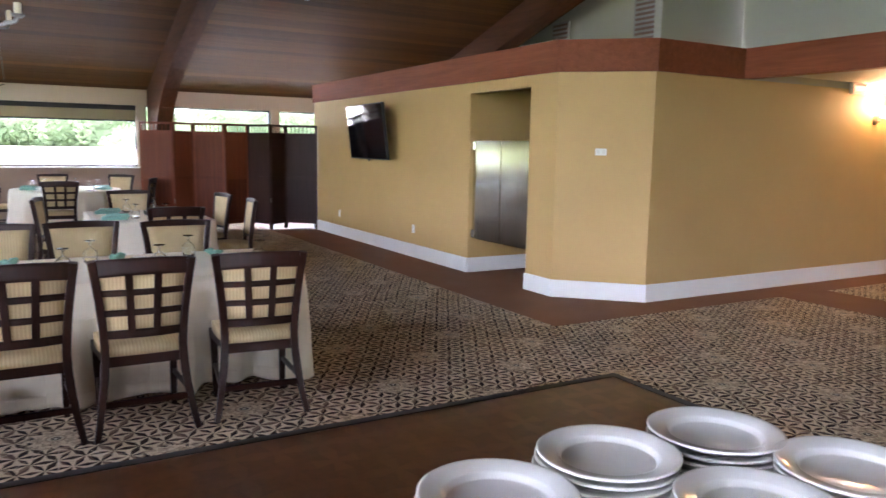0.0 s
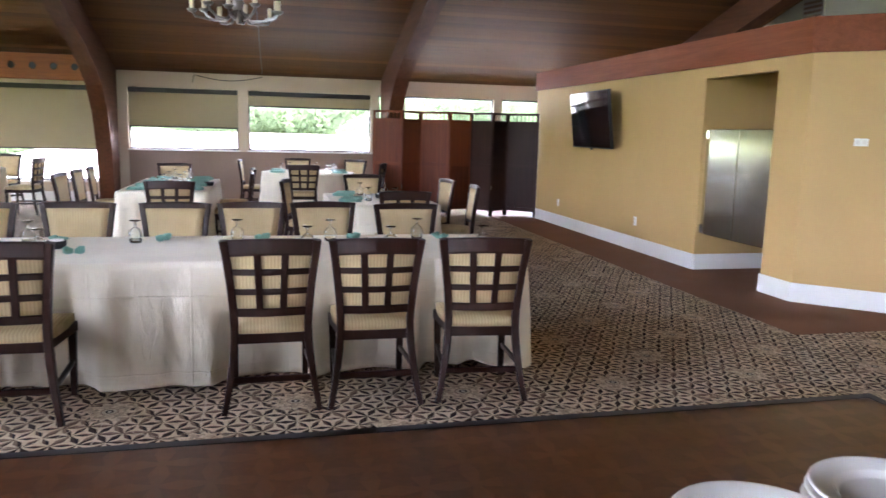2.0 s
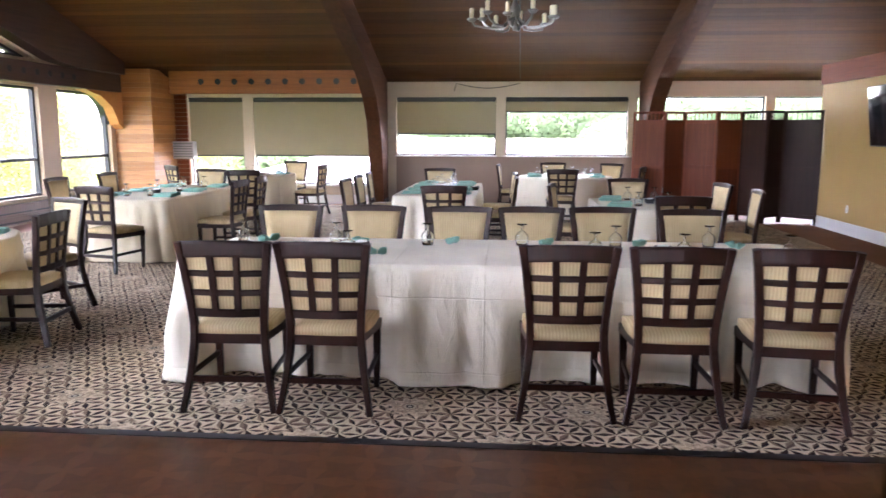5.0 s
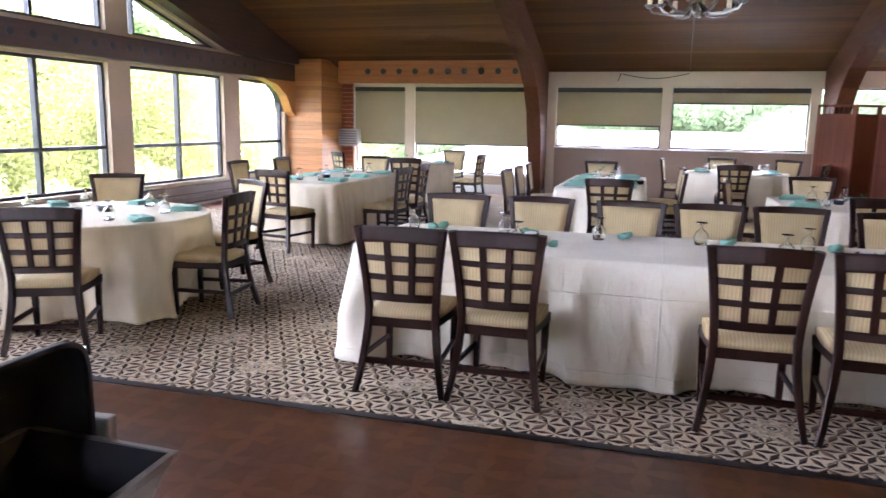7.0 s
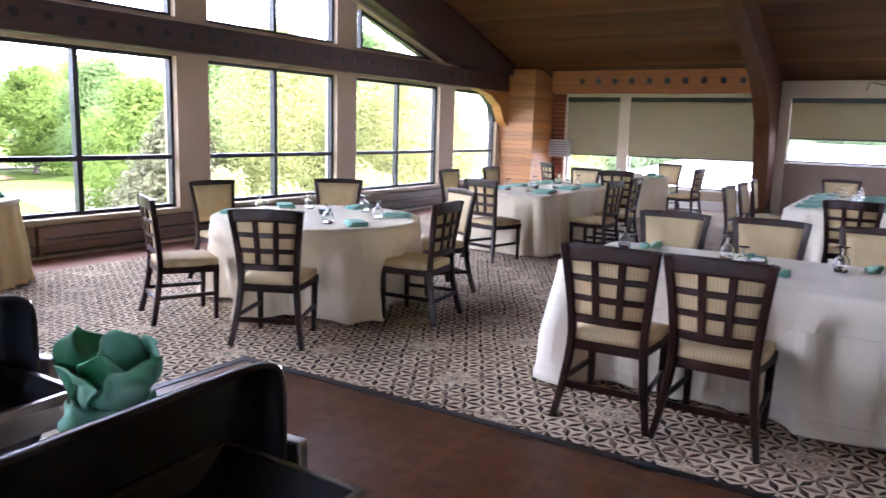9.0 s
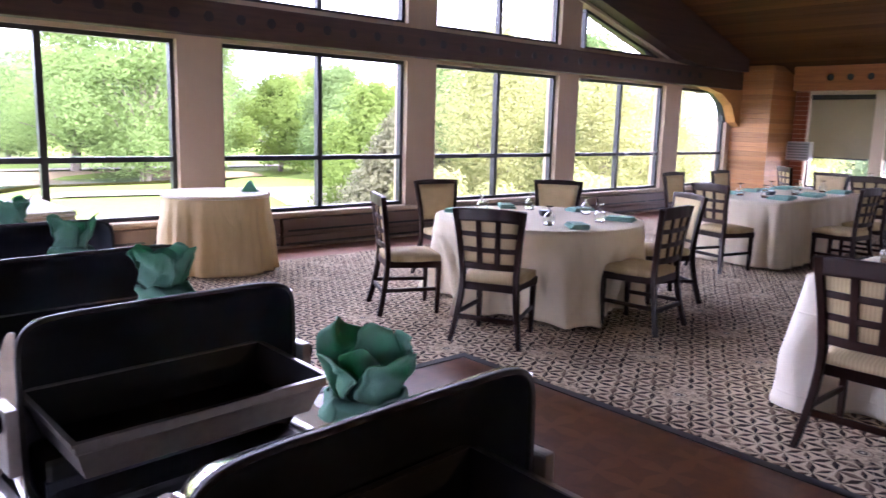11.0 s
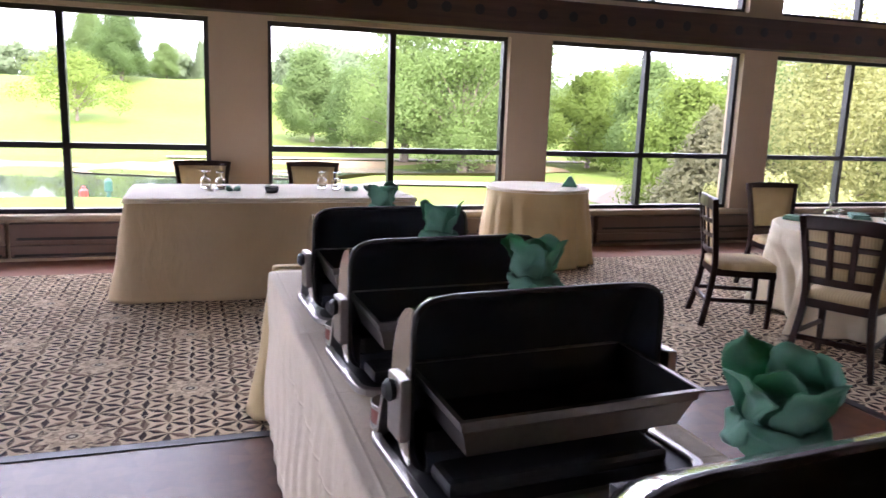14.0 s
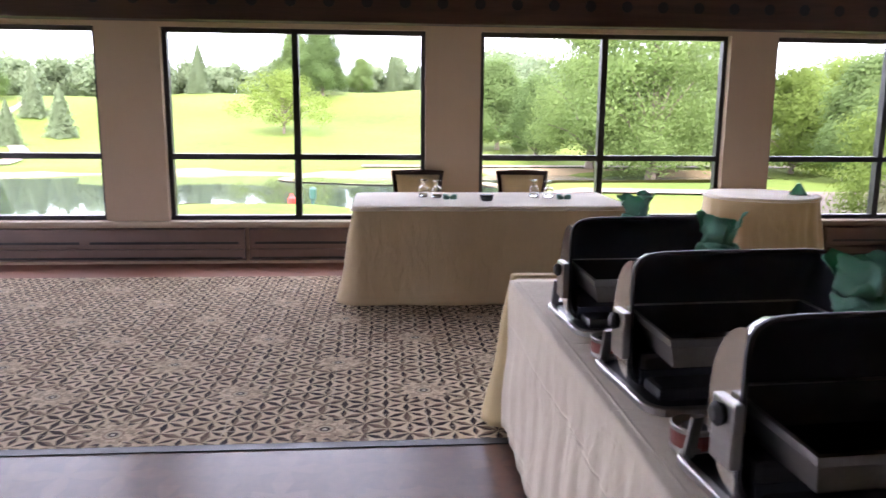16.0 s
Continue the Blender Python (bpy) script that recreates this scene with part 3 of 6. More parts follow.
# corner pier of pine boards, drilled pine beam, wall unit
pier = thing("timber_pier", "corner pier clad in stacked orange pine boards", "pillar")
z = 0.0
while z < 2.85:
    part("board", box(XW + 0.004, -7.5, 15.3, YF - 0.004, z + 0.001, z + 0.094, 0.004), M_pine, pier)
    z += 0.095
panel = thing("timber_wall_cladding", "narrow wall panel of dark stacked pine boards", "wall panel")
z = 0.0
while z < 2.6:
    part("board", box(-7.496, -7.22, YF - 0.06, YF - 0.003, z + 0.003, z + 0.092, 0.006), M_trimwood, panel)
    z += 0.095
M_ventgrey = mottled("dull_grey_enamel", (0.20, 0.205, 0.20), 0.45)
unit = thing("wall_vent_unit", "grey metal ventilation unit on the timber wall", "vent")
part("housing", box(-7.49, -7.02, YF - 0.26, YF - 0.062, 0.98, 1.36, 0.01), mottled("grey_enamel", (0.42, 0.42, 0.42), 0.4), unit)
for i in range(6):
    part("slat", box(-7.46, -7.05, YF - 0.268, YF - 0.26, 1.02 + i * 0.055, 1.05 + i * 0.055), M_ventgrey, unit)

hb = thing("drilled_beam", "orange pine beam with a row of round dark holes", "beam")
holes = [-6.42 + i * 0.352 for i in range(10)]
bm = box(-7.1, -2.89, 15.30, 15.46, 2.34, 2.80, 0.01)
part("beam", bm, M_beamwood, hb)
for hx in holes:
    part("hole_sleeve", lathe([(0.0, 0.001), (0.05, 0.001), (0.05, -0.006), (0.062, -0.006), (0.062, 0.004), (0.0, 0.004)], 14, m=pose(hx, 15.30, 2.58, 90, 0, 0)), M_hole, hb)

# ceiling of boards, ridge to eaves, one mesh
bm = bmesh.new()
n = 112
for i in range(n):
    y0 = RIDGE + (YF + 0.25 - RIDGE) * i / n
    y1 = RIDGE + (YF + 0.25 - RIDGE) * (i + 1) / n - 0.006
    prism([(y0, roof(y0)), (y1, roof(y1)), (y1, roof(y1) + 0.03), (y0, roof(y0) + 0.03)], XW, 9.4, "x", bm)
prism([(YB, roof(YB)), (RIDGE, roof(RIDGE)), (RIDGE, roof(RIDGE) + 0.03), (YB, roof(YB) + 0.03)], XW, 9.4, "x", bm)
prism([(YB, roof(YB) + 0.04), (RIDGE, roof(RIDGE) + 0.04), (YF + 0.3, roof(YF + 0.3) + 0.04), (YF + 0.3, roof(YF + 0.3) + 0.3), (RIDGE, roof(RIDGE) + 0.3), (YB, roof(YB) + 0.3)], XW - 0.3, 9.6, "x", bm)
structure("ceiling", bm, M_plank, "sloping ceiling of stained cedar planks")
# unseen overhang, added to cut high sky light on the floor by the windows
bm = prism([(YB - 0.3, roof(YB - 0.3) + 0.05), (RIDGE, roof(RIDGE) + 0.05), (YF + 0.9, roof(YF + 0.9) + 0.05), (YF + 0.9, roof(YF + 0.9) + 0.28), (RIDGE, roof(RIDGE) + 0.28), (YB - 0.3, roof(YB - 0.3) + 0.28)], XW - 2.0, XW - 0.302, "x")
structure("roof_overhang", bm, M_darkbeam, "added unseen roof overhang that blocks high sky light at the gable windows")

# mustard room block
TOPZ, FAS = 2.36, 2.68
plan = [(XR, 13.4), (XR, 7.9), (XR, 6.66), (XR, 6.19), (5.79, 5.52), (13.0, 5.52)]
bm = bmesh.new()
box(XR, XR + 0.14, 7.9, 13.4, 0, TOPZ, bm=bm)
box(XR, XR + 0.14, 6.66, 7.9, 2.235, TOPZ, bm=bm)
prism([(XR, 6.66), (XR, 6.19), (5.79, 5.52), (13, 5.52), (13, 5.66), (5.85, 5.66), (XR + 0.14, 6.25), (XR + 0.14, 6.66)], 0, TOPZ, "z", bm)
structure("wall_mustard", bm, M_wall, "mustard yellow painted wall with an angled corner and an opening")
structure("wall_mustard_end", box(XR + 0.14, 9.4, 13.26, 13.4, 0, TOPZ), M_wall, "mustard yellow end wall of the low room")
bm = box(XR + 0.14, 7.0, 7.9, 8.0, 0, TOPZ)
box(XR + 0.14, 7.0, 6.56, 6.66, 0, TOPZ, bm=bm)
box(7.0, 7.1, 6.56, 8.0, 0, TOPZ, bm=bm)
structure("wall_alcove", bm, M_wall, "mustard yellow walls of the alcove behind the steel doors")
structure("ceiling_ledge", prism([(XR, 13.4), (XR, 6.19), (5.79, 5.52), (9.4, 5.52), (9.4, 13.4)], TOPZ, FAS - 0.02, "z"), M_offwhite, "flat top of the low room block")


def along(pts, z0, z1, off, mat, name, label):
    bm = bmesh.new()
    for (ax, ay), (bx, by) in zip(pts, pts[1:]):
        d = Vector((bx - ax, by - ay)).normalized()
        nrm = Vector((d.y, -d.x)) * off
        e = d * off * 0.4
        prism([(ax - e.x, ay - e.y), (bx + e.x, by + e.y), (bx + nrm.x + e.x, by + nrm.y + e.y), (ax + nrm.x - e.x, ay + nrm.y - e.y)], z0, z1, "z", bm)
    return structure(name, bm, mat, label)


along([(XR - 0.003, 13.4), (XR - 0.003, 6.19), (5.788, 5.516), (7.06, 5.516)], TOPZ, FAS, 0.03, M_trimwood, "trim_fascia", "reddish stained wood fascia along the top of the mustard wall")
structure("trim_header", box(7.06, 7.2, YB, 5.48, 2.36, FAS, 0.006), M_trimwood, "reddish stained wood header over the side passage")
along([(XR - 0.002, 13.4), (XR - 0.002, 7.9)], 0, 0.19, 0.018, M_white, "baseboard", "tall white painted baseboard")
along([(XR - 0.002, 6.66), (XR - 0.002, 6.19), (5.788, 5.516), (13, 5.516)], 0, 0.19, 0.018, M_white, "baseboard_corner", "tall white painted baseboard round the angled corner")
structure("baseboard_opening", box(XR, 7.0, 7.88, 7.898, 0, 0.19, 0.004), M_white, "white baseboard inside the opening")

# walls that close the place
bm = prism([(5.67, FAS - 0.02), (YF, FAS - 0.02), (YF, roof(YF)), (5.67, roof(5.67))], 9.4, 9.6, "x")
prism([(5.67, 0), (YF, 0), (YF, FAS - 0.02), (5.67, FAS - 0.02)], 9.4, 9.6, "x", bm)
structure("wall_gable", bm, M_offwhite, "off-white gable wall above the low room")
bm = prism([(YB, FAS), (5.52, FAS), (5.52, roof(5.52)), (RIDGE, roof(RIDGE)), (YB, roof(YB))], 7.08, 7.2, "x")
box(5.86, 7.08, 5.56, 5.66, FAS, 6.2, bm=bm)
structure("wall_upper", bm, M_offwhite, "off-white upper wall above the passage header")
# out of view; its window band is added to light table fronts from behind
bm = box(XW - 0.25, 13, YB - 0.25, YB, 0, 0.3)
box(XW - 0.25, 13, YB - 0.25, YB, 2.7, roof(YB) + 0.05, bm=bm)
box(XW - 0.25, -7.9, YB - 0.25, YB, 0.3, 2.7, bm=bm)
box(0.5, 13, YB - 0.25, YB, 0.3, 2.7, bm=bm)
structure("wall_back", bm, M_cream, "unseen cream wall with an added window band behind the dance floor")
w = new("window_back")
tagged(w, "unseen black framed window band, added to light the table fronts", "window", kind="structure")
for i in range(3):
    xa, xb = -7.9 + 2.8 * i, -5.1 + 2.8 * i
    bmf = box(xa, xb, YB - 0.2, YB - 0.1, 0.3, 0.35)
    box(xa, xb, YB - 0.2, YB - 0.1, 2.65, 2.7, bm=bmf)
    box(xa, xa + 0.05, YB - 0.2, YB - 0.1, 0.35, 2.65, bm=bmf)
    box(xb - 0.05, xb, YB - 0.2, YB - 0.1, 0.35, 2.65, bm=bmf)
    part("window_frame", bmf, M_frame, w)
    p = part("pane", box(xa + 0.05, xb - 0.05, YB - 0.153, YB - 0.147, 0.35, 2.65), M_glass, w)
    p.visible_shadow = False
structure("wall_passage_end", box(13, 13.2, YB, 5.66, 0, 2.6), M_wall, "mustard wall at the end of the passage")
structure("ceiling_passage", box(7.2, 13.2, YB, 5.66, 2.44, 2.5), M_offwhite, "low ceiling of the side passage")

# ---- chairs ----
def post(side):
    """Rear leg and back post in one, splayed at foot and crest."""
    pts, w = [], []
    for t in range(13):
        z = 0.95 * t / 12
        if z < 0.46:
            f = 1 - z / 0.46
            x, y = 0.195 + 0.06 * f ** 1.6, -0.215 - 0.075 * f ** 1.5
        else:
            f = (z - 0.46) / 0.49
            x, y = 0.195 + 0.05 * f ** 1.5, -0.215 - 0.055 * f ** 1.3
        pts.append((side * x, y, z))
        w.append(0.032 + 0.01 * min(1, z / 0.3))
    return sweep(pts, w, 0.042, up=(0, 1, 0))


def back_y(z):
    return -0.215 - 0.055 * max(0, (z - 0.46) / 0.49) ** 1.3


def back_x(z):
    return 0.195 + 0.05 * max(0, (z - 0.46) / 0.49) ** 1.5


def make_chair():
    c = thing("dining_chair", "dark espresso wood dining chair with lattice back and gold striped upholstery", "chair", "dining chairs")
    bm = bmesh.new()
    bmesh.ops.create_grid(bm, x_segments=8, y_segments=8, size=0.5)
    for v in bm.verts:
        u, w = v.co.x * 2, v.co.y * 2
        half = 0.20 + 0.035 * (w + 1) / 2
        v.co = Vector((u * half * (1 - 0.06 * w * w), w * 0.225 * (1 - 0.05 * u * u), 0.475 + 0.022 * (1 - u ** 4) * (1 - w ** 4)))
    r = bmesh.ops.extrude_face_region(bm, geom=bm.faces[:])
    for e in r["geom"]:
        if isinstance(e, bmesh.types.BMVert):
            e.co.z = 0.425
    bmesh.ops.recalc_face_normals(bm, faces=bm.faces[:])
    part("seat", bm, M_stripe, c, "gold striped upholstered seat", True)
    part("seat_frame", prism([(-0.19, -0.225), (0.19, -0.225), (0.235, 0.215), (-0.235, 0.215)], 0.375, 0.43, "z"), M_chairwood, c)
    for s in (-1, 1):
        part("rear_leg", post(s), M_chairwood, c)
        part("front_leg", sweep([(s * 0.205, 0.19, 0.0), (s * 0.207, 0.195, 0.2), (s * 0.21, 0.195, 0.38)], [0.032, 0.038, 0.042], up=(0, 1, 0)), M_chairwood, c)
        part("side_stretcher", sweep([(s * 0.228, -0.245, 0.20), (s * 0.208, 0.19, 0.20)], 0.02, 0.03), M_chairwood, c)
    part("rear_stretcher", sweep([(-0.225, -0.25, 0.18), (0.225, -0.25, 0.18)], 0.022, 0.034), M_chairwood, c)

    def rail(z, h, d=0.026, bow=0.022):
        x = back_x(z) - 0.008
        return sweep([(x * u, back_y(z) - bow * (1 - u * u), z + 0.008 * (1 - u * u) * (h > 0.05)) for u in (-1, -0.5, 0, 0.5, 1)], d, h)

    part("crest_rail", rail(0.908, 0.09), M_chairwood, c)
    part("lower_rail", rail(0.552, 0.045), M_chairwood, c)
    for z in (0.668, 0.777):
        part("lattice_rail", rail(z, 0.034, 0.02), M_chairwood, c)
    for u in (-0.31, 0.31):
        pts = [(u * back_x(z), back_y(z) - 0.022 * (1 - u * u), z) for z in (0.555, 0.67, 0.785, 0.9)]
        part("lattice_bar", sweep(pts, 0.038, 0.02, up=(0, 1, 0)), M_chairwood, c)
    bm = bmesh.new()
    bmesh.ops.create_grid(bm, x_segments=6, y_segments=6, size=0.5)
    for v in bm.verts:
        u, w = v.co.x * 2, v.co.y * 2
        z = 0.735 + w * 0.175
        v.co = Vector((u * (back_x(z) - 0.012), back_y(z) + 0.008 - 0.02 * (1 - u * u) + 0.016 * (1 - u ** 4) * (1 - w ** 4) + 0.006, z))
    r = bmesh.ops.extrude_face_region(bm, geom=bm.faces[:])
    for e in r["geom"]:
        if isinstance(e, bmesh.types.BMVert):
            u = e.co.x / back_x(e.co.z)
            e.co.y = back_y(e.co.z) + 0.002 - 0.02 * (1 - u * u)
    bmesh.ops.recalc_face_normals(bm, faces=bm.faces[:])
    part("back_pad", bm, M_stripe, c, "gold striped upholstered back pad", True)
    return c


CHAIRS = [  # x, y, facing (degrees from +y, anticlockwise)
    (-1.70, 4.36, 2), (-1.15, 4.37, -1), (0.155, 4.38, 0), (0.73, 4.37, -2), (1.37, 4.35, -7),
    (-1.90, 5.85, 180), (-1.235, 5.88, 181), (-0.55, 5.86, 178), (0.035, 5.88, 180), (0.60, 5.92, 182), (1.25, 5.80, 179),
]


def facing(x, y, cx, cy):
    return math.degrees(math.atan2(-(cx - x), cy - y))


def seat_at(tx, ty, cx, cy):
    """Chair whose crest is over (tx, ty), facing (cx, cy)."""
    d = Vector((cx - tx, cy - ty)).normalized() * 0.26
    return (tx + d.x, ty + d.y, facing(tx, ty, cx, cy))


ROUND = (-4.72, 5.27)
for tx, ty in ((-4.07, 4.03), (-5.33, 4.02), (-6.25, 5.43), (-5.65, 6.64), (-3.50, 5.42), (-4.06, 6.55)):
    CHAIRS.append(seat_at(tx, ty, *ROUND))
CHAIRS += [
    (-4.58, 8.25, -14), (-3.72, 9.25, 88), (-3.75, 10.1, 92), (-5.75, 9.5, -90), (-5.75, 10.75, -88), (-4.95, 11.75, 178),
    (-4.35, 11.95, 12), (-3.85, 14.0, 84), (-4.6, 15.35, 172), (-6.0, 13.4, -40),
    (-0.87, 8.80, 0), (-1.98, 9.75, -92), (-1.98, 10.6, -90), (-1.98, 11.4, -88), (-1.27, 12.45, 180), (-0.30, 11.4, 96), (-0.3, 10.3, 90),
    (0.76, 12.92, 0), (-0.05, 14.5, -95), (0.78, 15.3, 180), (1.75, 15.0, 140), (2.0, 13.8, 70),
    (1.47, 7.58, 0), (2.12, 9.25, 95), (2.18, 8.25, 84), (1.41, 9.85, 180), (0.62, 8.9, -100),
    (-7.95, 0.40, -90), (-7.95, 1.45, -92),
]
chair = make_chair()
rnd = random.Random(5)
for i, (x, y, rz) in enumerate(CHAIRS):
    m = pose(x, y, 0.009, 0, 0, rz + rnd.uniform(-1.5, 1.5))
    if i == 0:
        chair.matrix_world = m
    else:
        copy_thing(chair, m)

# ---- tables and cloths ----
def skirt(loop, top, floor, mat, name, label, folds=9.0, flare=0.05, amp=0.03, seed=0, group="", press=(), depth=0.2, reach=0.34, wrinkle=0.075):
    """A cloth over a table: loop is the rim of the table top, (x, y) pairs anticlockwise."""
    rd = random.Random(seed)
    pts = [Vector(p) for p in loop]
    seg, out = [], []
    total = sum((pts[(i + 1) % len(pts)] - pts[i]).length for i in range(len(pts)))
    steps = max(120, int(total / 0.022))
    acc, i, pos = 0.0, 0, 0.0
    lens = [(pts[(j + 1) % len(pts)] - pts[j]).length for j in range(len(pts))]
    cum = [0.0]
    for l in lens:
        cum.append(cum[-1] + l)
    rim = []
    for s in range(steps):
        d = total * s / steps
        j = max(q for q in range(len(pts)) if cum[q] <= d + 1e-9)
        f = (d - cum[j]) / lens[j]
        p = pts[j].lerp(pts[(j + 1) % len(pts)], f)
        rim.append((p, d))
    ph = [rd.uniform(0, 6.28) for _ in range(6)]
    # the spare cloth of a rectangular table stands out at its corners
    tips = [Vector((x, y)) for x in (min(p.x for p in pts),) for y in (min(p.y for p in pts), max(p.y for p in pts))] if len(pts) == 20 else []
    cx = sum(p.x for p in pts) / len(pts)
    cy = sum(p.y for p in pts) / len(pts)
    bm = bmesh.new()
    rows = 18
    grid = []
    for r in range(rows + 1):
        t = r / rows
        row = []
        for s, (p, d) in enumerate(rim):
            a, b = rim[s - 1][0], rim[(s + 1) % steps][0]
            tan = (b - a).normalized()
            nrm = Vector((tan.y, -tan.x))
            k = 2 * math.pi / total
            n = round(total * folds / 6.28)
            lean = 0.5 * t * math.sin(k * d * 5 + ph[5])
            fold = abs(math.sin(0.5 * (k * d * n + ph[0]) + 0.9 * math.sin(k * d * 3 + ph[1]) + lean)) ** 0.75
            wave = 2.2 * fold - 1.5 + 0.4 * math.sin(k * d * (2 * n + 1) + ph[2] + 1.1 * math.sin(k * d * 5 + ph[3]))
            amt = amp * t ** 0.75 * wave * (0.65 + 0.35 * math.sin(k * d * 4 + ph[4]))
            o = 0.004 + flare * t + amt + amp * 0.9 * t + 0.006 * math.sin(t * 9 + d * 7)
            if press:
                # broad slanting drapes, and seats that push the cloth in
                q = 0.45 * noise.noise(Vector((d * 2.2 + 1.3 * t, t * 1.3, seed)))
                q += 0.9 * (0.22 - abs(noise.noise(Vector((d * 4.4 + 1.1 * t, t * 0.9, seed + 7.0)))))
                q += 0.35 * (0.2 - abs(noise.noise(Vector((d * 10.0 - 2.0 * t, t * 1.5, seed + 3.0)))))
                o += wrinkle * t ** 0.6 * q
                near = min((Vector(c) - p).length for c in press)
                f = 1 - min(1, near / reach) ** 3
                lim = max(0.0, (t - 0.18) / 0.82) ** 0.7
                o -= depth * f * lim
                o += 0.03 * t ** 0.8 * (0.5 - 2.2 * abs(noise.noise(Vector((d * 4.6 + 0.35 * t, t * 0.5, seed + 11.0)))))
            if press and tips:
                o += 0.13 * t * max(0, 1 - min((c - p).length for c in tips) / 0.28) ** 1.3
            o = max(o, 0.004 - 0.2 * min(1, max(0, (t - 0.10) / 0.3)))
            drop = 0.012 * (1 - math.cos(min(1, t * 8) * math.pi / 2))
            zz = top - drop - (top - floor) * t + 0.012 * t * math.sin(k * d * 7 + ph[5])
            row.append(bm.verts.new((p.x + nrm.x * o, p.y + nrm.y * o, max(zz, floor))))
        grid.append(row)
    for r in range(rows):
        for s in range(steps):
            bm.faces.new((grid[r][s], grid[r + 1][s], grid[r + 1][(s + 1) % steps], grid[r][(s + 1) % steps]))
    rings = [grid[0]]
    for f in (0.97, 0.6, 0.25):
        rings.append([bm.verts.new((cx + (v.co.x - cx) * f, cy + (v.co.y - cy) * f, top + 0.002 + 0.0016 * math.sin(v.co.x * 5 + f * 9))) for v in grid[0]])
    for a, b in zip(rings, rings[1:]):
        for s in range(steps):
            bm.faces.new((a[s], a[(s + 1) % steps], b[(s + 1) % steps], b[s]))
    bm.faces.new(rings[-1])
    bmesh.ops.recalc_face_normals(bm, faces=bm.faces[:])
    ob = link(name, bm, mat, True)
    md = ob.modifiers.new("thickness", "SOLIDIFY")
    md.thickness, md.offset = 0.003, -1
    return tagged(ob, label, "tablecloth", group)


def rect(x0, x1, y0, y1, r=0.04):
    out = []
    for cx, cy, a0 in ((x1 - r, y1 - r, 0), (x0 + r, y1 - r, 90), (x0 + r, y0 + r, 180), (x1 - r, y0 + r, 270)):
        for k in range(5):
            a = radians(a0 + 22.5 * k)
            out.append((cx + r * math.cos(a), cy + r * math.sin(a)))
    return out


def disc(cx, cy, r, n=72):
    return [(cx + r * math.cos(2 * math.pi * k / n), cy + r * math.sin(2 * math.pi * k / n)) for k in range(n)]


M_plywood = grained("plywood", (0.35, 0.22, 0.12), (0.5, 0.34, 0.2), 0.6)


def table_rect(x0, x1, y0, y1, top, label="folding banquet table hidden under its cloth"):
    t = thing("banquet_table", label, "table", "banquet tables", pose((x0 + x1) / 2, (y0 + y1) / 2, 0))
    hx, hy = (x1 - x0) / 2 - 0.008, (y1 - y0) / 2 - 0.008
    part("tabletop", box(-hx, hx, -hy, hy, top - 0.04, top - 0.006, 0.006), M_plywood, t)
    for sx in (-1, 1):
        for sy in (-1, 1):
            part("leg", lathe([(0.014, 0.01), (0.014, top - 0.04)], 10, m=pose(sx * (hx - 0.12), sy * (hy - 0.1), 0)), M_brass, t)
    return t


def table_round(cx, cy, r, top):
    t = thing("round_table", "round banquet table hidden under its cloth", "table", "banquet tables", pose(cx, cy, 0))
    part("tabletop", lathe([(0.0, top - 0.04), (r - 0.01, top - 0.04), (r - 0.008, top - 0.02), (r - 0.01, top - 0.006), (0.0, top - 0.006)], 48), M_plywood, t)
    for k in range(4):
        a = radians(45 + 90 * k)
        part("leg", lathe([(0.014, 0.01), (0.014, top - 0.04)], 10, m=pose(math.cos(a) * r * 0.6, math.sin(a) * r * 0.6, 0)), M_brass, t)
    return t


TOP = 0.76
TABLES = [  # x0, x1, y0, y1, cloth, label
    (-2.2, 1.78, 4.61, 5.70, M_linen, "white linen cloth falling in soft folds over the long table", 13),
    (-5.3, -4.15, 8.62, 11.1, M_ivory, "ivory linen cloth reaching the floor over a long table", 18),
    (-1.6, -0.55, 9.55, 12.1, M_linen, "white linen cloth over the long middle table", 15),
    (0.85, 2.0, 8.0, 9.5, M_linen, "white linen cloth over a square table with green napkins", 15),
]
for i, (x0, x1, y0, y1, mt, lb, fo) in enumerate(TABLES):
    table_rect(x0, x1, y0, y1, TOP - 0.004)
    if i == 0:
        seats = [(x, y0) for x in (-1.70, -1.15, 0.155, 0.73, 1.37)] + [(x, y1) for x in (-1.9, -1.235, -0.55, 0.035, 0.6, 1.25)]
        skirt(rect(x0, x1, y0, y1), TOP, 0.03, mt, "tablecloth", lb, fo, 0.03, 0.036, 10, press=seats, depth=0.17)
    else:
        skirt(rect(x0, x1, y0, y1), TOP, 0.03, mt, "tablecloth", lb, fo, 0.02, 0.055, 10 + i)
HEAD = 0.785
table_rect(-7.73, -6.66, -0.17, 2.10, HEAD - 0.004, "head table under a pale gold cloth")
skirt(rect(-7.73, -6.66, -0.17, 2.10), HEAD - 0.004, 0.012, M_buff, "tablecloth", "buff underlay cloth falling to the floor from the head table", 3, 0.13, 0.02, 21)
skirt(rect(-7.74, -6.65, -0.18, 2.11), HEAD + 0.002, HEAD - 0.03, M_linen, "table_runner", "white linen top cloth on the head table", 4, 0.006, 0.003, 22)
table_round(*ROUND, 0.88, TOP - 0.004)
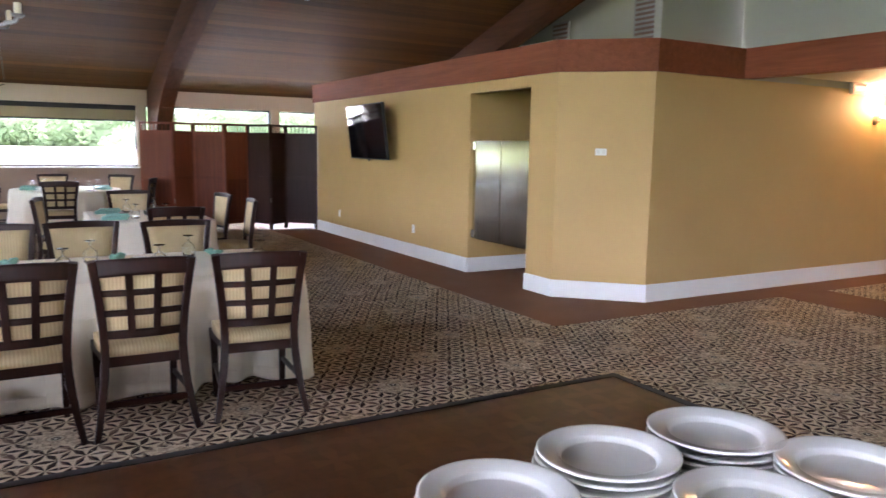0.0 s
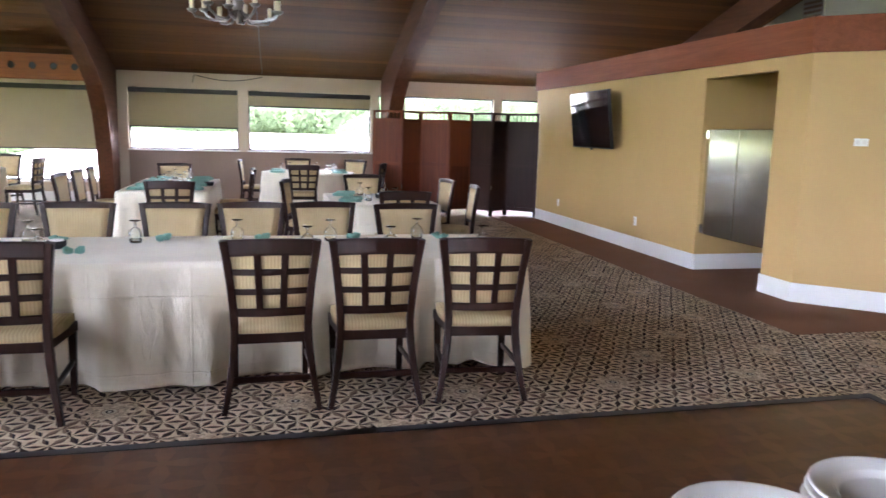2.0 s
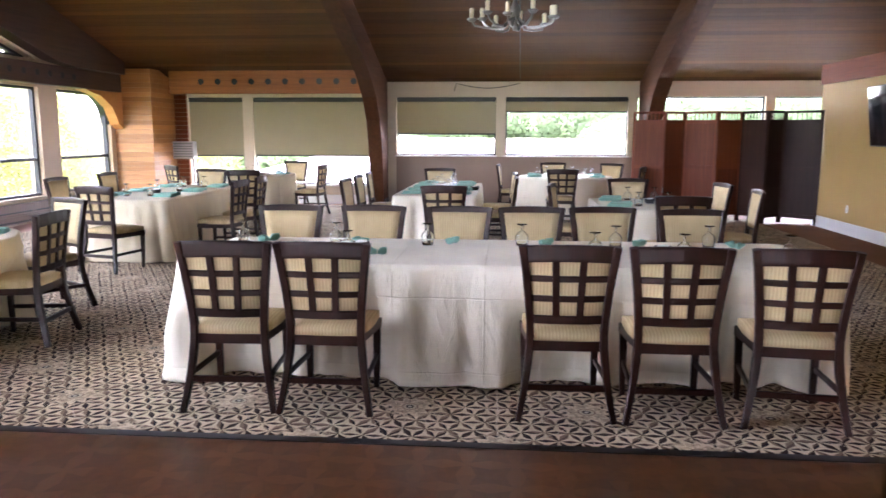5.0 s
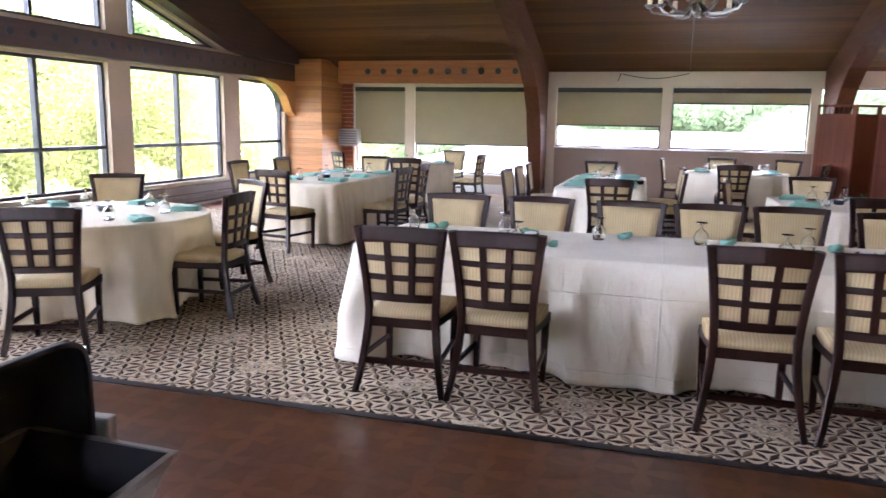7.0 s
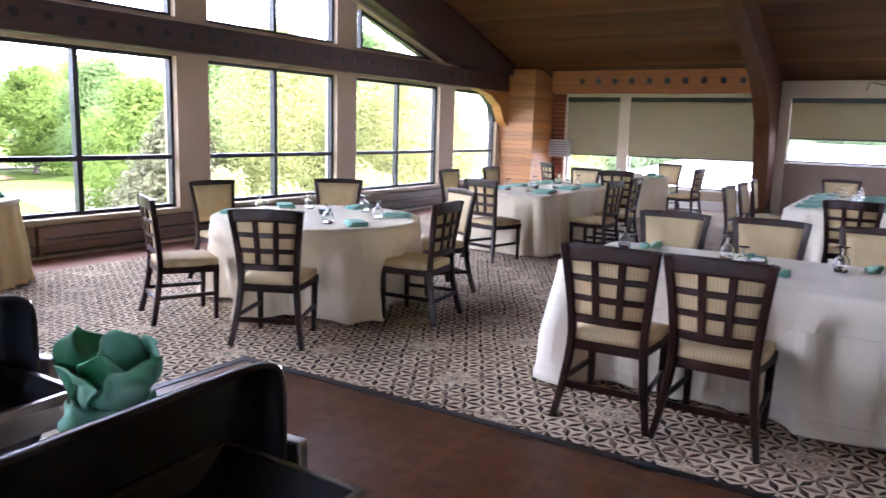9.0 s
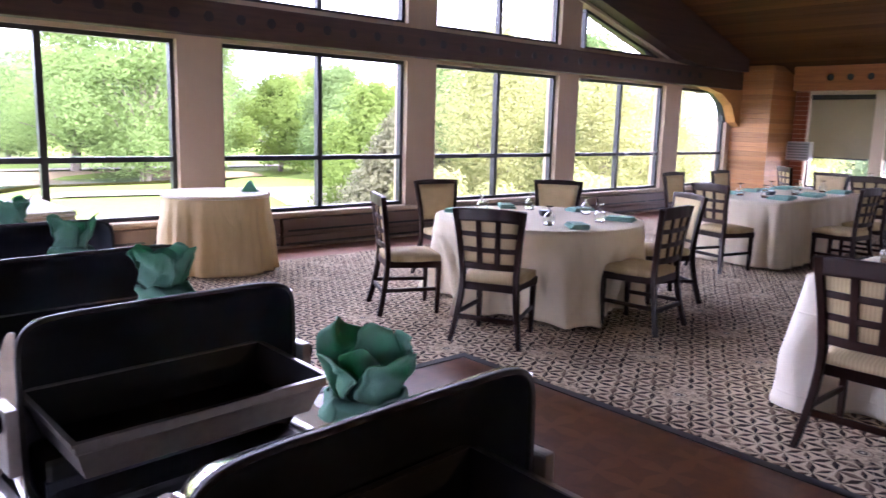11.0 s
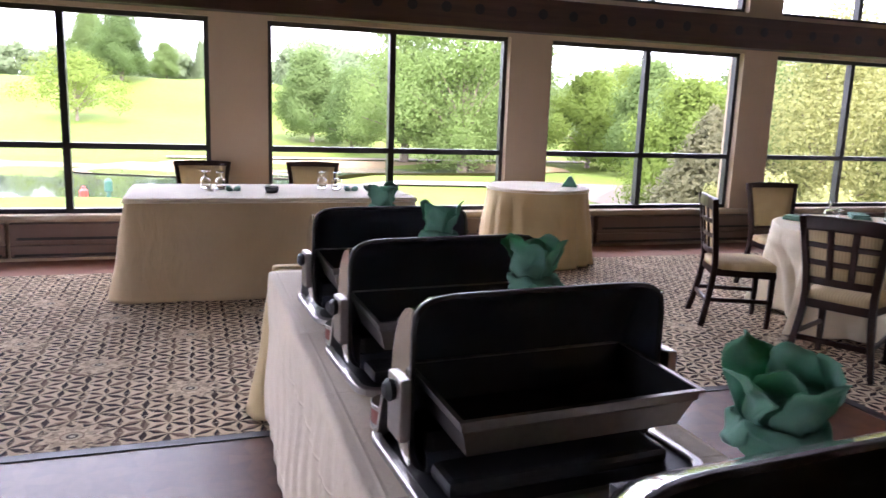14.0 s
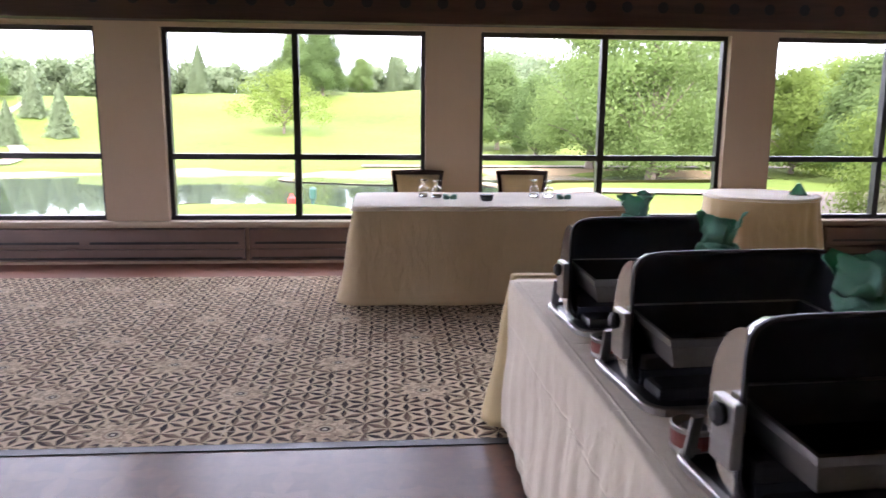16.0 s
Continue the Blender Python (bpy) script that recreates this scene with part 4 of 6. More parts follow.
skirt(disc(*ROUND, 0.88), TOP, 0.05, M_ivory, "tablecloth", "ivory linen cloth falling in deep folds from a round table", 13, 0.04, 0.060, 31,
      press=[(ROUND[0] + 0.88 * math.cos(radians(a)), ROUND[1] + 0.88 * math.sin(radians(a))) for a in (-62, -116, 174, 125, 7, 62)], depth=0.28, reach=0.40)
table_round(-5.1, 14.3, 0.85, TOP - 0.004)
skirt(disc(-5.1, 14.3, 0.85), TOP, 0.05, M_ivory, "tablecloth", "ivory linen cloth over a round table by the far windows", 13, 0.02, 0.045, 32)
table_round(0.93, 14.25, 0.85, TOP - 0.004)
skirt(disc(0.93, 14.25, 0.85), TOP, 0.05, M_linen, "tablecloth", "white linen cloth over a round table near the far wall", 13, 0.02, 0.045, 33)
table_round(-7.68, 3.72, 0.52, 0.776)
skirt(disc(-7.68, 3.72, 0.52), 0.78, 0.02, M_yellow, "tablecloth", "pale gold cloth on a small round table at the window", 24, 0.05, 0.034, 34)
skirt(disc(-7.68, 3.72, 0.525), 0.785, 0.755, M_linen, "table_runner", "white linen top cloth on the small round table", 4, 0.004, 0.002, 35)

# buffet
table_rect(-4.225, 0.55, 0.70, 1.46, TOP - 0.006, "long buffet table under white linen")
skirt(rect(-4.24, -4.19, 0.69, 1.42, 0.012), TOP - 0.003, 0.03, M_yellow, "tablecloth", "pale gold underlay cloth at the end of the buffet", 4, 0.12, 0.008, 40)
skirt(rect(-4.09, 0.57, 0.66, 1.48), TOP, 0.06, M_buffet, "tablecloth", "white linen cloth creased over the buffet table", 30, 0.01, 0.014, 41)
t = thing("side_table", "dark wooden serving table holding stacked plates", "table", "", pose(1.32, 1.0, 0))
part("tabletop", box(-0.46, 0.47, -0.30, 0.27, 0.785, 0.815, 0.006), M_chairwood, t)
for sx in (-0.42, 0.43):
    for sy in (-0.26, 0.23):
        part("leg", box(sx - 0.025, sx + 0.025, sy - 0.025, sy + 0.025, 0.0165, 0.785, 0.004), M_chairwood, t)

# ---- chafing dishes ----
M_inner = mottled("darkened_steel", (0.058, 0.064, 0.080), 0.36, 0.15, 5, 60, 0.03, 0.3)
M_panshade = mottled("painted_pan_shade", (0.022, 0.023, 0.027), 0.6, 0.2, 6, 60, 0.05)
M_pan = mottled("dull_brushed_steel", (0.40, 0.38, 0.36), 0.34, 0.12, 7, 50, 0.03, 1.0, (1, 6, 6))
M_bodyblack = mottled("black_water_pan", (0.03, 0.03, 0.034), 0.5, 0.2, 6, 70, 0.05)


def make_chafer():
    """Origin on the table under the pivot; opens towards +x; long side along y."""
    c = thing("chafing_dish", "open roll-top steel chafing dish, dark reflections painted inside its lid", "chafing dish", "chafing dishes on the buffet")
    H, R, L = 0.20, 0.205, 0.30
    D, NU, NW = 0.125, 20, 14

    def shell(off, x0=0.0):
        """A shallow tub: rounded rectangle in y and z, bulging to -x."""
        bm = bmesh.new()
        grid = []
        for i in range(NU + 1):
            u = -math.cos(math.pi * i / NU)
            row = []
            for j in range(NW + 1):
                w = -math.cos(math.pi * j / NW)
                y, z = u * (L - off), w * (0.188 - off)
                k = max(0, abs(u) - 0.86) / 0.14
                z *= 1 - 0.17 * k ** 2.5
                y *= 1 - 0.03 * max(0, abs(w) - 0.8) / 0.2
                dep = (D - off) * (1 - abs(u) ** 14) ** 0.5 * (1 - w * w) ** 0.55
                row.append(bm.verts.new((x0 - dep, y, H + z)))
            grid.append(row)
        for i in range(NU):
            for j in range(NW):
                q = list(dict.fromkeys((grid[i][j], grid[i + 1][j], grid[i + 1][j + 1], grid[i][j + 1])))
                bm.faces.new(q)
        return bm, grid

    bm, _ = shell(0.0)
    part("lid", bm, M_chrome, c, "polished steel roll-top lid, rolled open", True)
    # inner shell: dark reflections on the polished steel are put into its colour
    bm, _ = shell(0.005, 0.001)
    part("lid_reflection_shell", bm, M_inner, c, "inside of the lid, dark reflections put into its colour", True)
    ring = []
    for k in range(44):
        a = 2 * math.pi * k / 44
        cu, su = math.cos(a), math.sin(a)
        ring.append((0.002, math.copysign(abs(cu) ** 0.22, cu) * L, H + math.copysign(abs(su) ** 0.26, su) * 0.187))
    part("rim", sweep(ring + [ring[0]], 0.011, 0.011, up=(1, 0, 0)), M_bodyblack, c)
    # water pan and food pan
    part("water_pan", box(-0.11, 0.012, -L + 0.03, L - 0.03, 0.03, 0.11, 0.015), M_bodyblack, c)
    tilt = pose(0.01, 0, 0.212, 0, 3, 0)
    part("drip_tray", box(0.004, 0.115, -L + 0.04, L - 0.04, 0.006, 0.045, 0.015), M_bodyblack, c)

    def tray(name, b, label=""):
        b.transform(tilt)
        return part(name, b, M_pan, c, label)

    bm = bmesh.new()
    def ring4(x0, x1, y):
        return [(x0, -y), (x1, -y), (x1, y), (x0, y)]

    lip, outer, inner = ring4(-0.120, 0.180, 0.276), ring4(-0.112, 0.171, 0.268), ring4(-0.109, 0.168, 0.265)
    step, low = ring4(-0.106, 0.165, 0.262), ring4(-0.085, 0.146, 0.243)
    loops = [[bm.verts.new((x, y, z)) for x, y in pts] for pts, z in
             ((low, -0.088), (step, -0.030), (outer, -0.024), (outer, -0.007), (lip, -0.006), (lip, 0.0), (inner, 0.0), (step, -0.028), (low, -0.084))]
    for la, lb in zip(loops, loops[1:]):
        for q in range(4):
            bm.faces.new((la[q], la[(q + 1) % 4], lb[(q + 1) % 4], lb[q]))
    bm.faces.new(loops[0])
    bm.faces.new(loops[-1])
    bmesh.ops.recalc_face_normals(bm, faces=bm.faces[:])
    tray("food_pan", bm, "empty stainless steel food pan")
    # dark open box inside the steel pan, its colour standing in for shade
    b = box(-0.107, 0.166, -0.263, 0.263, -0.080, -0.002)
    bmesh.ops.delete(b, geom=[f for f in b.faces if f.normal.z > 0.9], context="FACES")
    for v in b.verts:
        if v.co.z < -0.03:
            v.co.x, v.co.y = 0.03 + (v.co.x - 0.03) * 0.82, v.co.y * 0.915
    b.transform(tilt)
    part("pan_shade_box", b, M_panshade, c, "dark sheet standing in for the shade inside the food pan")
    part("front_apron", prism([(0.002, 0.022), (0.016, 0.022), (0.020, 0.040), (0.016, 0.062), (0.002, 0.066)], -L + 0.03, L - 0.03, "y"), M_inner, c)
    for s in (-1, 1):
        prof = [(-0.118 * math.sin(math.pi * k / 18), H + 0.166 * math.cos(math.pi * k / 18)) for k in range(19)]
        part("lid_end", prism(prof, s * (L + 0.001) - 0.002, s * (L + 0.001) + 0.002, "y"), M_chrome, c, "polished steel end of the lid")
    # stand
    for s in (-1, 1):
        for xx in (-0.2,):
            part("leg", sweep([(xx, s * (L - 0.005), 0.018), (xx * 0.9, s * (L - 0.01), 0.12)], 0.03, 0.012), M_pan, c)
        b = part("hinge_bracket", box(-0.05, 0.03, s * (L + 0.022) - 0.012, s * (L + 0.022) + 0.012, 0.10, 0.23, 0.006), M_pan, c)
        part("hinge_bolt", lathe([(0.0, 0), (0.02, 0.0), (0.024, 0.012), (0.014, 0.022), (0.0, 0.022)], 14, m=pose(-0.01, s * (L + 0.034), 0.20, -90 * s, 0, 0)), M_bodyblack, b)
    part("lid_handle", sweep([(-0.155, -0.2, H + 0.085), (-0.155, 0.2, H + 0.085)], 0.02, 0.02), M_bodyblack, c, "black bar handle on the lid")
    for yy in (-0.13, 0.13):
        part("handle_post", sweep([(-0.124, yy, H + 0.072), (-0.155, yy, H + 0.085)], 0.014, 0.014), M_pan, c)
    loop = [(x, y, 0.014) for x, y in rect(-0.235, 0.19, -L - 0.012, L + 0.012, 0.06)]
    part("base_ring", sweep(loop + [loop[0]], 0.024, 0.022), M_pan, c, "polished steel ring of the stand")
    part("base_shelf", prism(rect(-0.22, 0.175, -L, L, 0.05), 0.008, 0.013, "z"), M_bodyblack, c)
    return c


chafer = make_chafer()
for i, (x, rz) in enumerate(((-1.28, 4), (-2.05, 4), (-2.69, 4), (-3.36, 3))):
    m = pose(x, 1.05, TOP + 0.003, 0, 0, rz)
    if i == 0:
        chafer.matrix_world = m
    else:
        copy_thing(chafer, m)


def make_rose(seed):
    """A napkin gathered into a flower: a folded cup with large cupped petals rising from it."""
    rd = random.Random(seed)
    rose = thing("napkin_rose", "green linen napkin gathered into a flower behind a chafing dish", "napkin", "napkin flowers on the buffet")

    def rumple(bm, amount=1.0):
        for v in bm.verts:
            v.co += Vector(noise.noise_vector(v.co * 13 + Vector((seed, 0, 0)))) * 0.014 * amount + Vector(noise.noise_vector(v.co * 27 + Vector((0, seed, 0)))) * 0.017 * amount

    def sheet(name, f, nt_, nu):
        bm = bmesh.new()
        rows = [[bm.verts.new(f(i / nt_, 2 * j / nu - 1)) for j in range(nu + 1)] for i in range(nt_ + 1)]
        for a, b in zip(rows, rows[1:]):
            for j in range(nu):
                bm.faces.new((a[j], a[j + 1], b[j + 1], b[j]))
        rumple(bm)
        ob = part(name, bm, M_teal, rose, "", True)
        md = ob.modifiers.new("thickness", "SOLIDIFY")
        md.thickness = 0.0022

    # three wide outer petals, two pointed inner ones
    turn = rd.uniform(0, 360)
    for k, (az, wid, r0, r1, h1, tip) in enumerate(((0, 105, 0.046, 0.066, 0.170, -0.1), (95, 85, 0.044, 0.082, 0.180, 0.1), (180, 100, 0.046, 0.068, 0.160, -0.1),
                                                    (270, 95, 0.046, 0.072, 0.165, 0.0), (50, 100, 0.020, 0.050, 0.160, 0.0), (220, 110, 0.02, 0.046, 0.150, 0.0))):
        a0 = radians(turn + az + rd.uniform(-14, 14))
        half = radians(wid) / 2
        hh = h1 * rd.uniform(0.92, 1.06)

        def petal(t, u):
            spread = half * (1 - tip * t ** 2.2)
            r = r0 + (r1 - r0) * t ** 0.75 - 0.022 * t * (1 - u * u) * math.sin(math.pi * t) + 0.016 * t ** 3 * (1 - u * u)
            z = 0.045 + (hh - 0.045) * t * (1 - 0.42 * abs(u) ** 2.4)
            return (r * math.cos(a0 + u * spread), r * math.sin(a0 + u * spread), z)

        sheet("petal", petal, 12, 16)
    # cup of folded cloth with a turned-down collar
    bm = lathe([(0.0, -0.02), (0.040, -0.016), (0.056, 0.0), (0.064, 0.022), (0.066, 0.042), (0.062, 0.058), (0.056, 0.052), (0.05, 0.03), (0.0, 0.02)], 32)
    rumple(bm, 0.8)
    part("cup", bm, M_teal, rose, "", True)
    for az in (20, 150, 265):
        a0 = radians(turn + az)

        def collar(t, u):
            r = 0.062 + 0.012 * math.sin(t * 2.2) * (1 - 0.5 * u * u)
            z = 0.060 - 0.055 * t * (1 - 0.7 * u * u)
            return (r * math.cos(a0 + u * 1.05), r * math.sin(a0 + u * 1.05), z)

        sheet("collar", collar, 6, 14)
    return rose


for i, (x, y, z) in enumerate(((-1.38, 1.15, 1.055), (-2.14, 1.11, 1.06), (-2.78, 1.08, 1.06), (-3.44, 1.05, 1.06))):
    r = make_rose(3 + i)
    r.matrix_world = pose(x - 0.105, y, z + (0.03 if i else -0.014), 0, 0, 40 * i) @ Matrix.Diagonal((0.82, 0.82, 0.8, 1) if i else (0.98, 0.98, 0.84, 1))

# ---- plates ----
M_china = mottled("white_china", (0.74, 0.72, 0.69), 0.14, 0.03, 4, 40, 0.02)


def make_plate():
    p = lathe([(0.0, 0.003), (0.090, 0.003), (0.096, 0.0), (0.102, 0.004), (0.112, 0.016), (0.148, 0.0225), (0.1535, 0.026), (0.1545, 0.0295), (0.1515, 0.0315), (0.146, 0.0300), (0.113, 0.0225), (0.108, 0.0185), (0.103, 0.0105), (0.098, 0.0075), (0.0, 0.0070)], 56)
    ob = link("dinner_plate", p, M_china, True)
    return tagged(ob, "glossy white china dinner plate in a stack on the serving table", "plate", "stacked dinner plates")


plate = make_plate()
first = True
rp = random.Random(8)
for sx, sy, n in ((1.56, 1.135, 5), (1.245, 1.155, 5), (0.925, 1.105, 5), (1.335, 0.845, 5), (1.65, 0.855, 5)):
    for i in range(n):
        m = pose(sx + rp.uniform(-0.004, 0.004), sy + rp.uniform(-0.004, 0.004), 0.8155 + i * 0.0185, rp.uniform(-0.9, 0.9), rp.uniform(-0.9, 0.9), rp.uniform(0, 360))
        if first:
            plate.matrix_world = m
            first = False
        else:
            copy_thing(plate, m)

# ---- place settings ----
def make_goblet():
    g = lathe([(0.038, 0.0), (0.042, 0.03), (0.044, 0.055), (0.040, 0.078), (0.022, 0.096), (0.007, 0.102), (0.006, 0.135), (0.010, 0.142), (0.034, 0.147), (0.036, 0.149), (0.034, 0.151), (0.0, 0.153)], 20)
    ob = link("water_goblet", g, M_goblet, True)
    md = ob.modifiers.new("wall", "SOLIDIFY")
    md.thickness, md.offset = 0.0022, 0
    return tagged(ob, "clear stemmed glass goblet standing upside down on the cloth", "glass", "glasses on the tables")


def make_napkin():
    """A napkin pinched in the middle, its two ends puffed and creased."""
    bm = bmesh.new()
    for side in (-1, 1):
        rows = []
        for i in range(8):
            t = i / 7
            row = []
            for j in range(12):
                a = 2 * math.pi * j / 12
                w = 0.012 + 0.042 * t ** 0.8
                h = 0.012 + 0.016 * math.sin(2.6 * t)
                ripple = 1 + 0.22 * t * math.sin(3 * a + side)
                row.append(bm.verts.new((side * (0.004 + 0.085 * t), w * math.cos(a) * ripple, 0.020 + h * math.sin(a) * ripple + 0.016 * t)))
            rows.append(row)
        for a_, b_ in zip(rows, rows[1:]):
            for j in range(12):
                bm.faces.new((a_[j], a_[(j + 1) % 12], b_[(j + 1) % 12], b_[j]))
        bm.faces.new(rows[0])
        bm.faces.new(rows[-1])
    for v in bm.verts:
        v.co += Vector(noise.noise_vector(v.co * 32)) * 0.009
        v.co.z = max(v.co.z, 0.001)
    bmesh.ops.recalc_face_normals(bm, faces=bm.faces[:])
    ob = link("napkin", bm, M_seafoam, True)
    return tagged(ob, "seafoam green linen napkin folded and pinched on the cloth", "napkin", "napkins on the tables")


def make_folded():
    """A napkin folded flat into a long pad of three soft layers."""
    bm = bmesh.new()
    for i, (w, l) in enumerate(((0.075, 0.125), (0.070, 0.118), (0.062, 0.110))):
        b2 = box(-w, w, -l, l, 0.001 + 0.011 * i, 0.0125 + 0.011 * i, 0.004)
        b2.transform(pose(0.004 * i, -0.003 * i, 0, 0, 0, 2.5 * i))
        me = bpy.data.meshes.new("tmp")
        b2.to_mesh(me)
        b2.free()
        bm.from_mesh(me)
        bpy.data.meshes.remove(me)
    for v in bm.verts:
        v.co.z = max(0.001, v.co.z + 0.006 * noise.noise(v.co * 16))
    ob = link("folded_napkin", bm, M_seafoam, True)
    return tagged(ob, "seafoam green linen napkin folded into a flat pad", "napkin", "folded napkins on the tables")


def make_bowl():
    b = thing("sugar_caddy", "small black sugar caddy with white packets", "caddy", "sugar caddies on the tables")
    part("dish", lathe([(0.0, 0.0), (0.045, 0.0), (0.055, 0.02), (0.058, 0.05), (0.053, 0.05), (0.048, 0.02), (0.0, 0.012)], 20), M_bodyblack, b, "", True)
    for i in range(4):
        part("packet", box(-0.03 + i * 0.018, -0.022 + i * 0.018, -0.03, 0.03, 0.016, 0.058), M_white, b)
    return b


protos = {"g": make_goblet(), "n": make_napkin(), "f": make_folded(), "b": make_bowl()}
used = set()


def lay(kind, x, y, rz=0, z=TOP + 0.004):
    m = pose(x, y, z, 0, 0, rz)
    if kind == "n":
        m = m @ Matrix.Diagonal((0.8, 0.8, 0.9, 1))
    if kind in used:
        return copy_thing(protos[kind], m)
    used.add(kind)
    protos[kind].matrix_world = m
    return protos[kind]


rl = random.Random(12)
for x in (-1.95, -1.27, -0.62, 0.04, 0.68, 1.32):          # long table, far side
    lay("g", x - 0.10, 5.42 + rl.uniform(-0.04, 0.04))
    lay("n", x + 0.07, 5.45 + rl.uniform(-0.03, 0.03), rl.uniform(0, 360))
for x in (-1.20, 0.40, 0.95, 1.60):                          # long table, near side
    lay("g", x, 5.02 + rl.uniform(-0.05, 0.05))
lay("n", 0.72, 4.98, 40)
lay("n", -1.0, 4.95, 200)
for x, y in ((-1.15, 5.18), (0.85, 5.15), (-0.6, 10.6), (-4.72, 5.36), (-4.72, 9.6), (0.93, 14.3), (1.45, 8.8), (-5.1, 14.3), (-7.05, 0.95)):
    lay("b", x, y, rl.uniform(0, 90), (HEAD if x < -7 else TOP) + 0.004)
for cx, cy, r, n, off in ((-4.72, 5.27, 0.88, 6, 20), (0.93, 14.25, 0.85, 6, 10), (-5.1, 14.3, 0.85, 6, 40)):
    for k in range(n):
        a = radians(off + 360 * k / n)
        lay("g", cx + (r - 0.34) * math.cos(a), cy + (r - 0.34) * math.sin(a))
        lay("f", cx + (r - 0.2) * math.cos(a + 0.3), cy + (r - 0.2) * math.sin(a + 0.3), math.degrees(a) + 90)
for x0, x1, y0, y1, k in ((-5.3, -4.15, 8.62, 11.1, 3), (-1.6, -0.55, 9.55, 12.1, 4), (0.85, 2.0, 8.0, 9.5, 2)):
    for i in range(k):
        y = y0 + (y1 - y0) * (i + 0.5) / k
        for s, x in ((1, x0 + 0.2), (-1, x1 - 0.2)):
            lay("f", x, y, 90 + rl.uniform(-14, 14))
            lay("f", x + s * 0.05, y + 0.24, 90 + rl.uniform(-14, 14))
            lay("g", x + s * 0.22, y + 0.1)
for y in (0.42, 1.42):
    lay("g", -7.35, y, 0, HEAD + 0.006)
    lay("g", -7.28, y + 0.12, 0, HEAD + 0.006)
    lay("n", -7.12, y + 0.22, 90, HEAD + 0.006)
bm = prism([(-0.08, 0.0), (0.08, 0.0), (0.015, 0.11), (-0.015, 0.11)], -0.05, 0.05, "y")
for v in bm.verts:
    v.co += Vector(noise.noise_vector(v.co * 14)) * 0.008
    v.co.z = max(0.001, v.co.z)
ob = link("napkin_tent", bm, M_teal)
tagged(ob, "green napkin folded like a tent on the small round table", "napkin")
ob.matrix_world = pose(-7.55, 4.02, 0.789, 0, 0, 60)

# ---- wall things ----
tv = thing("television", "black flat-screen television tilted on a wall bracket", "television", "", pose(XR - 0.19, 10.62, 1.79, 0, -7, -4))
part("housing", box(-0.01, 0.035, -0.80, 0.80, -0.42, 0.42, 0.008), M_frame, tv)
part("screen", box(-0.0135, -0.0105, -0.785, 0.785, -0.40, 0.405), material("black_glass_screen", (0.006, 0.006, 0.007), 0.06)[0], tv)
part("bracket", box(0.035, 0.185, -0.15, 0.15, -0.16, 0.10, 0.006), M_frame, tv)
part("rear_cover", box(0.034, 0.075, -0.6, 0.6, -0.32, 0.25, 0.012), M_frame, tv)
part("sensor", box(-0.012, 0.01, -0.03, 0.03, -0.447, -0.418, 0.004), M_frame, tv)

M_steel = mottled("brushed_stainless", (0.6, 0.61, 0.6), 0.14, 0.22, 2.5, 35, 0.04, 1.0)
dr = new("door_1")
tagged(dr, "pair of stainless steel swing doors in the opening, closed", "door", kind="structure")
for y0, y1 in ((6.675, 7.272), (7.288, 7.885)):
    leaf = part("leaf", box(XR + 0.05, XR + 0.075, y0, y1, 0.44, 1.66, 0.006), M_steel, dr)
    for zz in (0.5, 1.6):
        yy = 6.672 if y0 < 7 else 7.888
        part("hinge", box(XR + 0.03, XR + 0.09, yy - 0.02, yy + 0.02, zz - 0.05, zz + 0.05, 0.004), M_chrome, leaf)
d2 = thing("emergency_lamp", "small white twin-head emergency lamp inside the opening", "lamp")
part("housing", box(XR + 0.2, XR + 0.32, 6.662, 6.72, 1.95, 2.05, 0.01), M_white, d2)
for dx in (0.21, 0.31):
    part("head", lathe([(0.0, 0), (0.03, 0.0), (0.035, 0.04), (0.0, 0.05)], 14, m=pose(XR + dx, 6.74, 1.90, -90, 0, 0)), M_white, d2, "", True)


def plate_on_wall(name, label, m, w, h):
    o = thing(name, label, name.split("_")[-1], "", m)
    part("cover", box(-w / 2, w / 2, -0.008, 0.0, -h / 2, h / 2, 0.003), M_white, o)
    return o


s = plate_on_wall("light_switch", "white double light switch on the angled mustard wall", pose(5.42 - 0.003, 5.87 - 0.003, 1.55, 0, 0, -43.8), 0.115, 0.07)
for dx in (-0.028, 0.028):
    part("rocker", box(dx - 0.016, dx + 0.016, -0.012, -0.008, -0.018, 0.018, 0.002), M_china, s)
for y, z in ((9.36, 0.41), (12.15, 0.40)):
    o = plate_on_wall("wall_outlet", "white power outlet low on the mustard wall", pose(XR - 0.003, y, z, 0, 0, -90), 0.075, 0.12)
    for dz in (-0.026, 0.026):
        part("socket", box(-0.017, 0.017, -0.011, -0.008, dz - 0.014, dz + 0.014, 0.002), M_china, o)


def glow(name, col, power):
    m, nt, b = material(name, col, 0.4)
    b.inputs["Emission Color"].default_value = (*col, 1)
    b.inputs["Emission Strength"].default_value = power
    return m


M_warm = glow("lit_amber_glass", (1.0, 0.62, 0.25), 9.0)
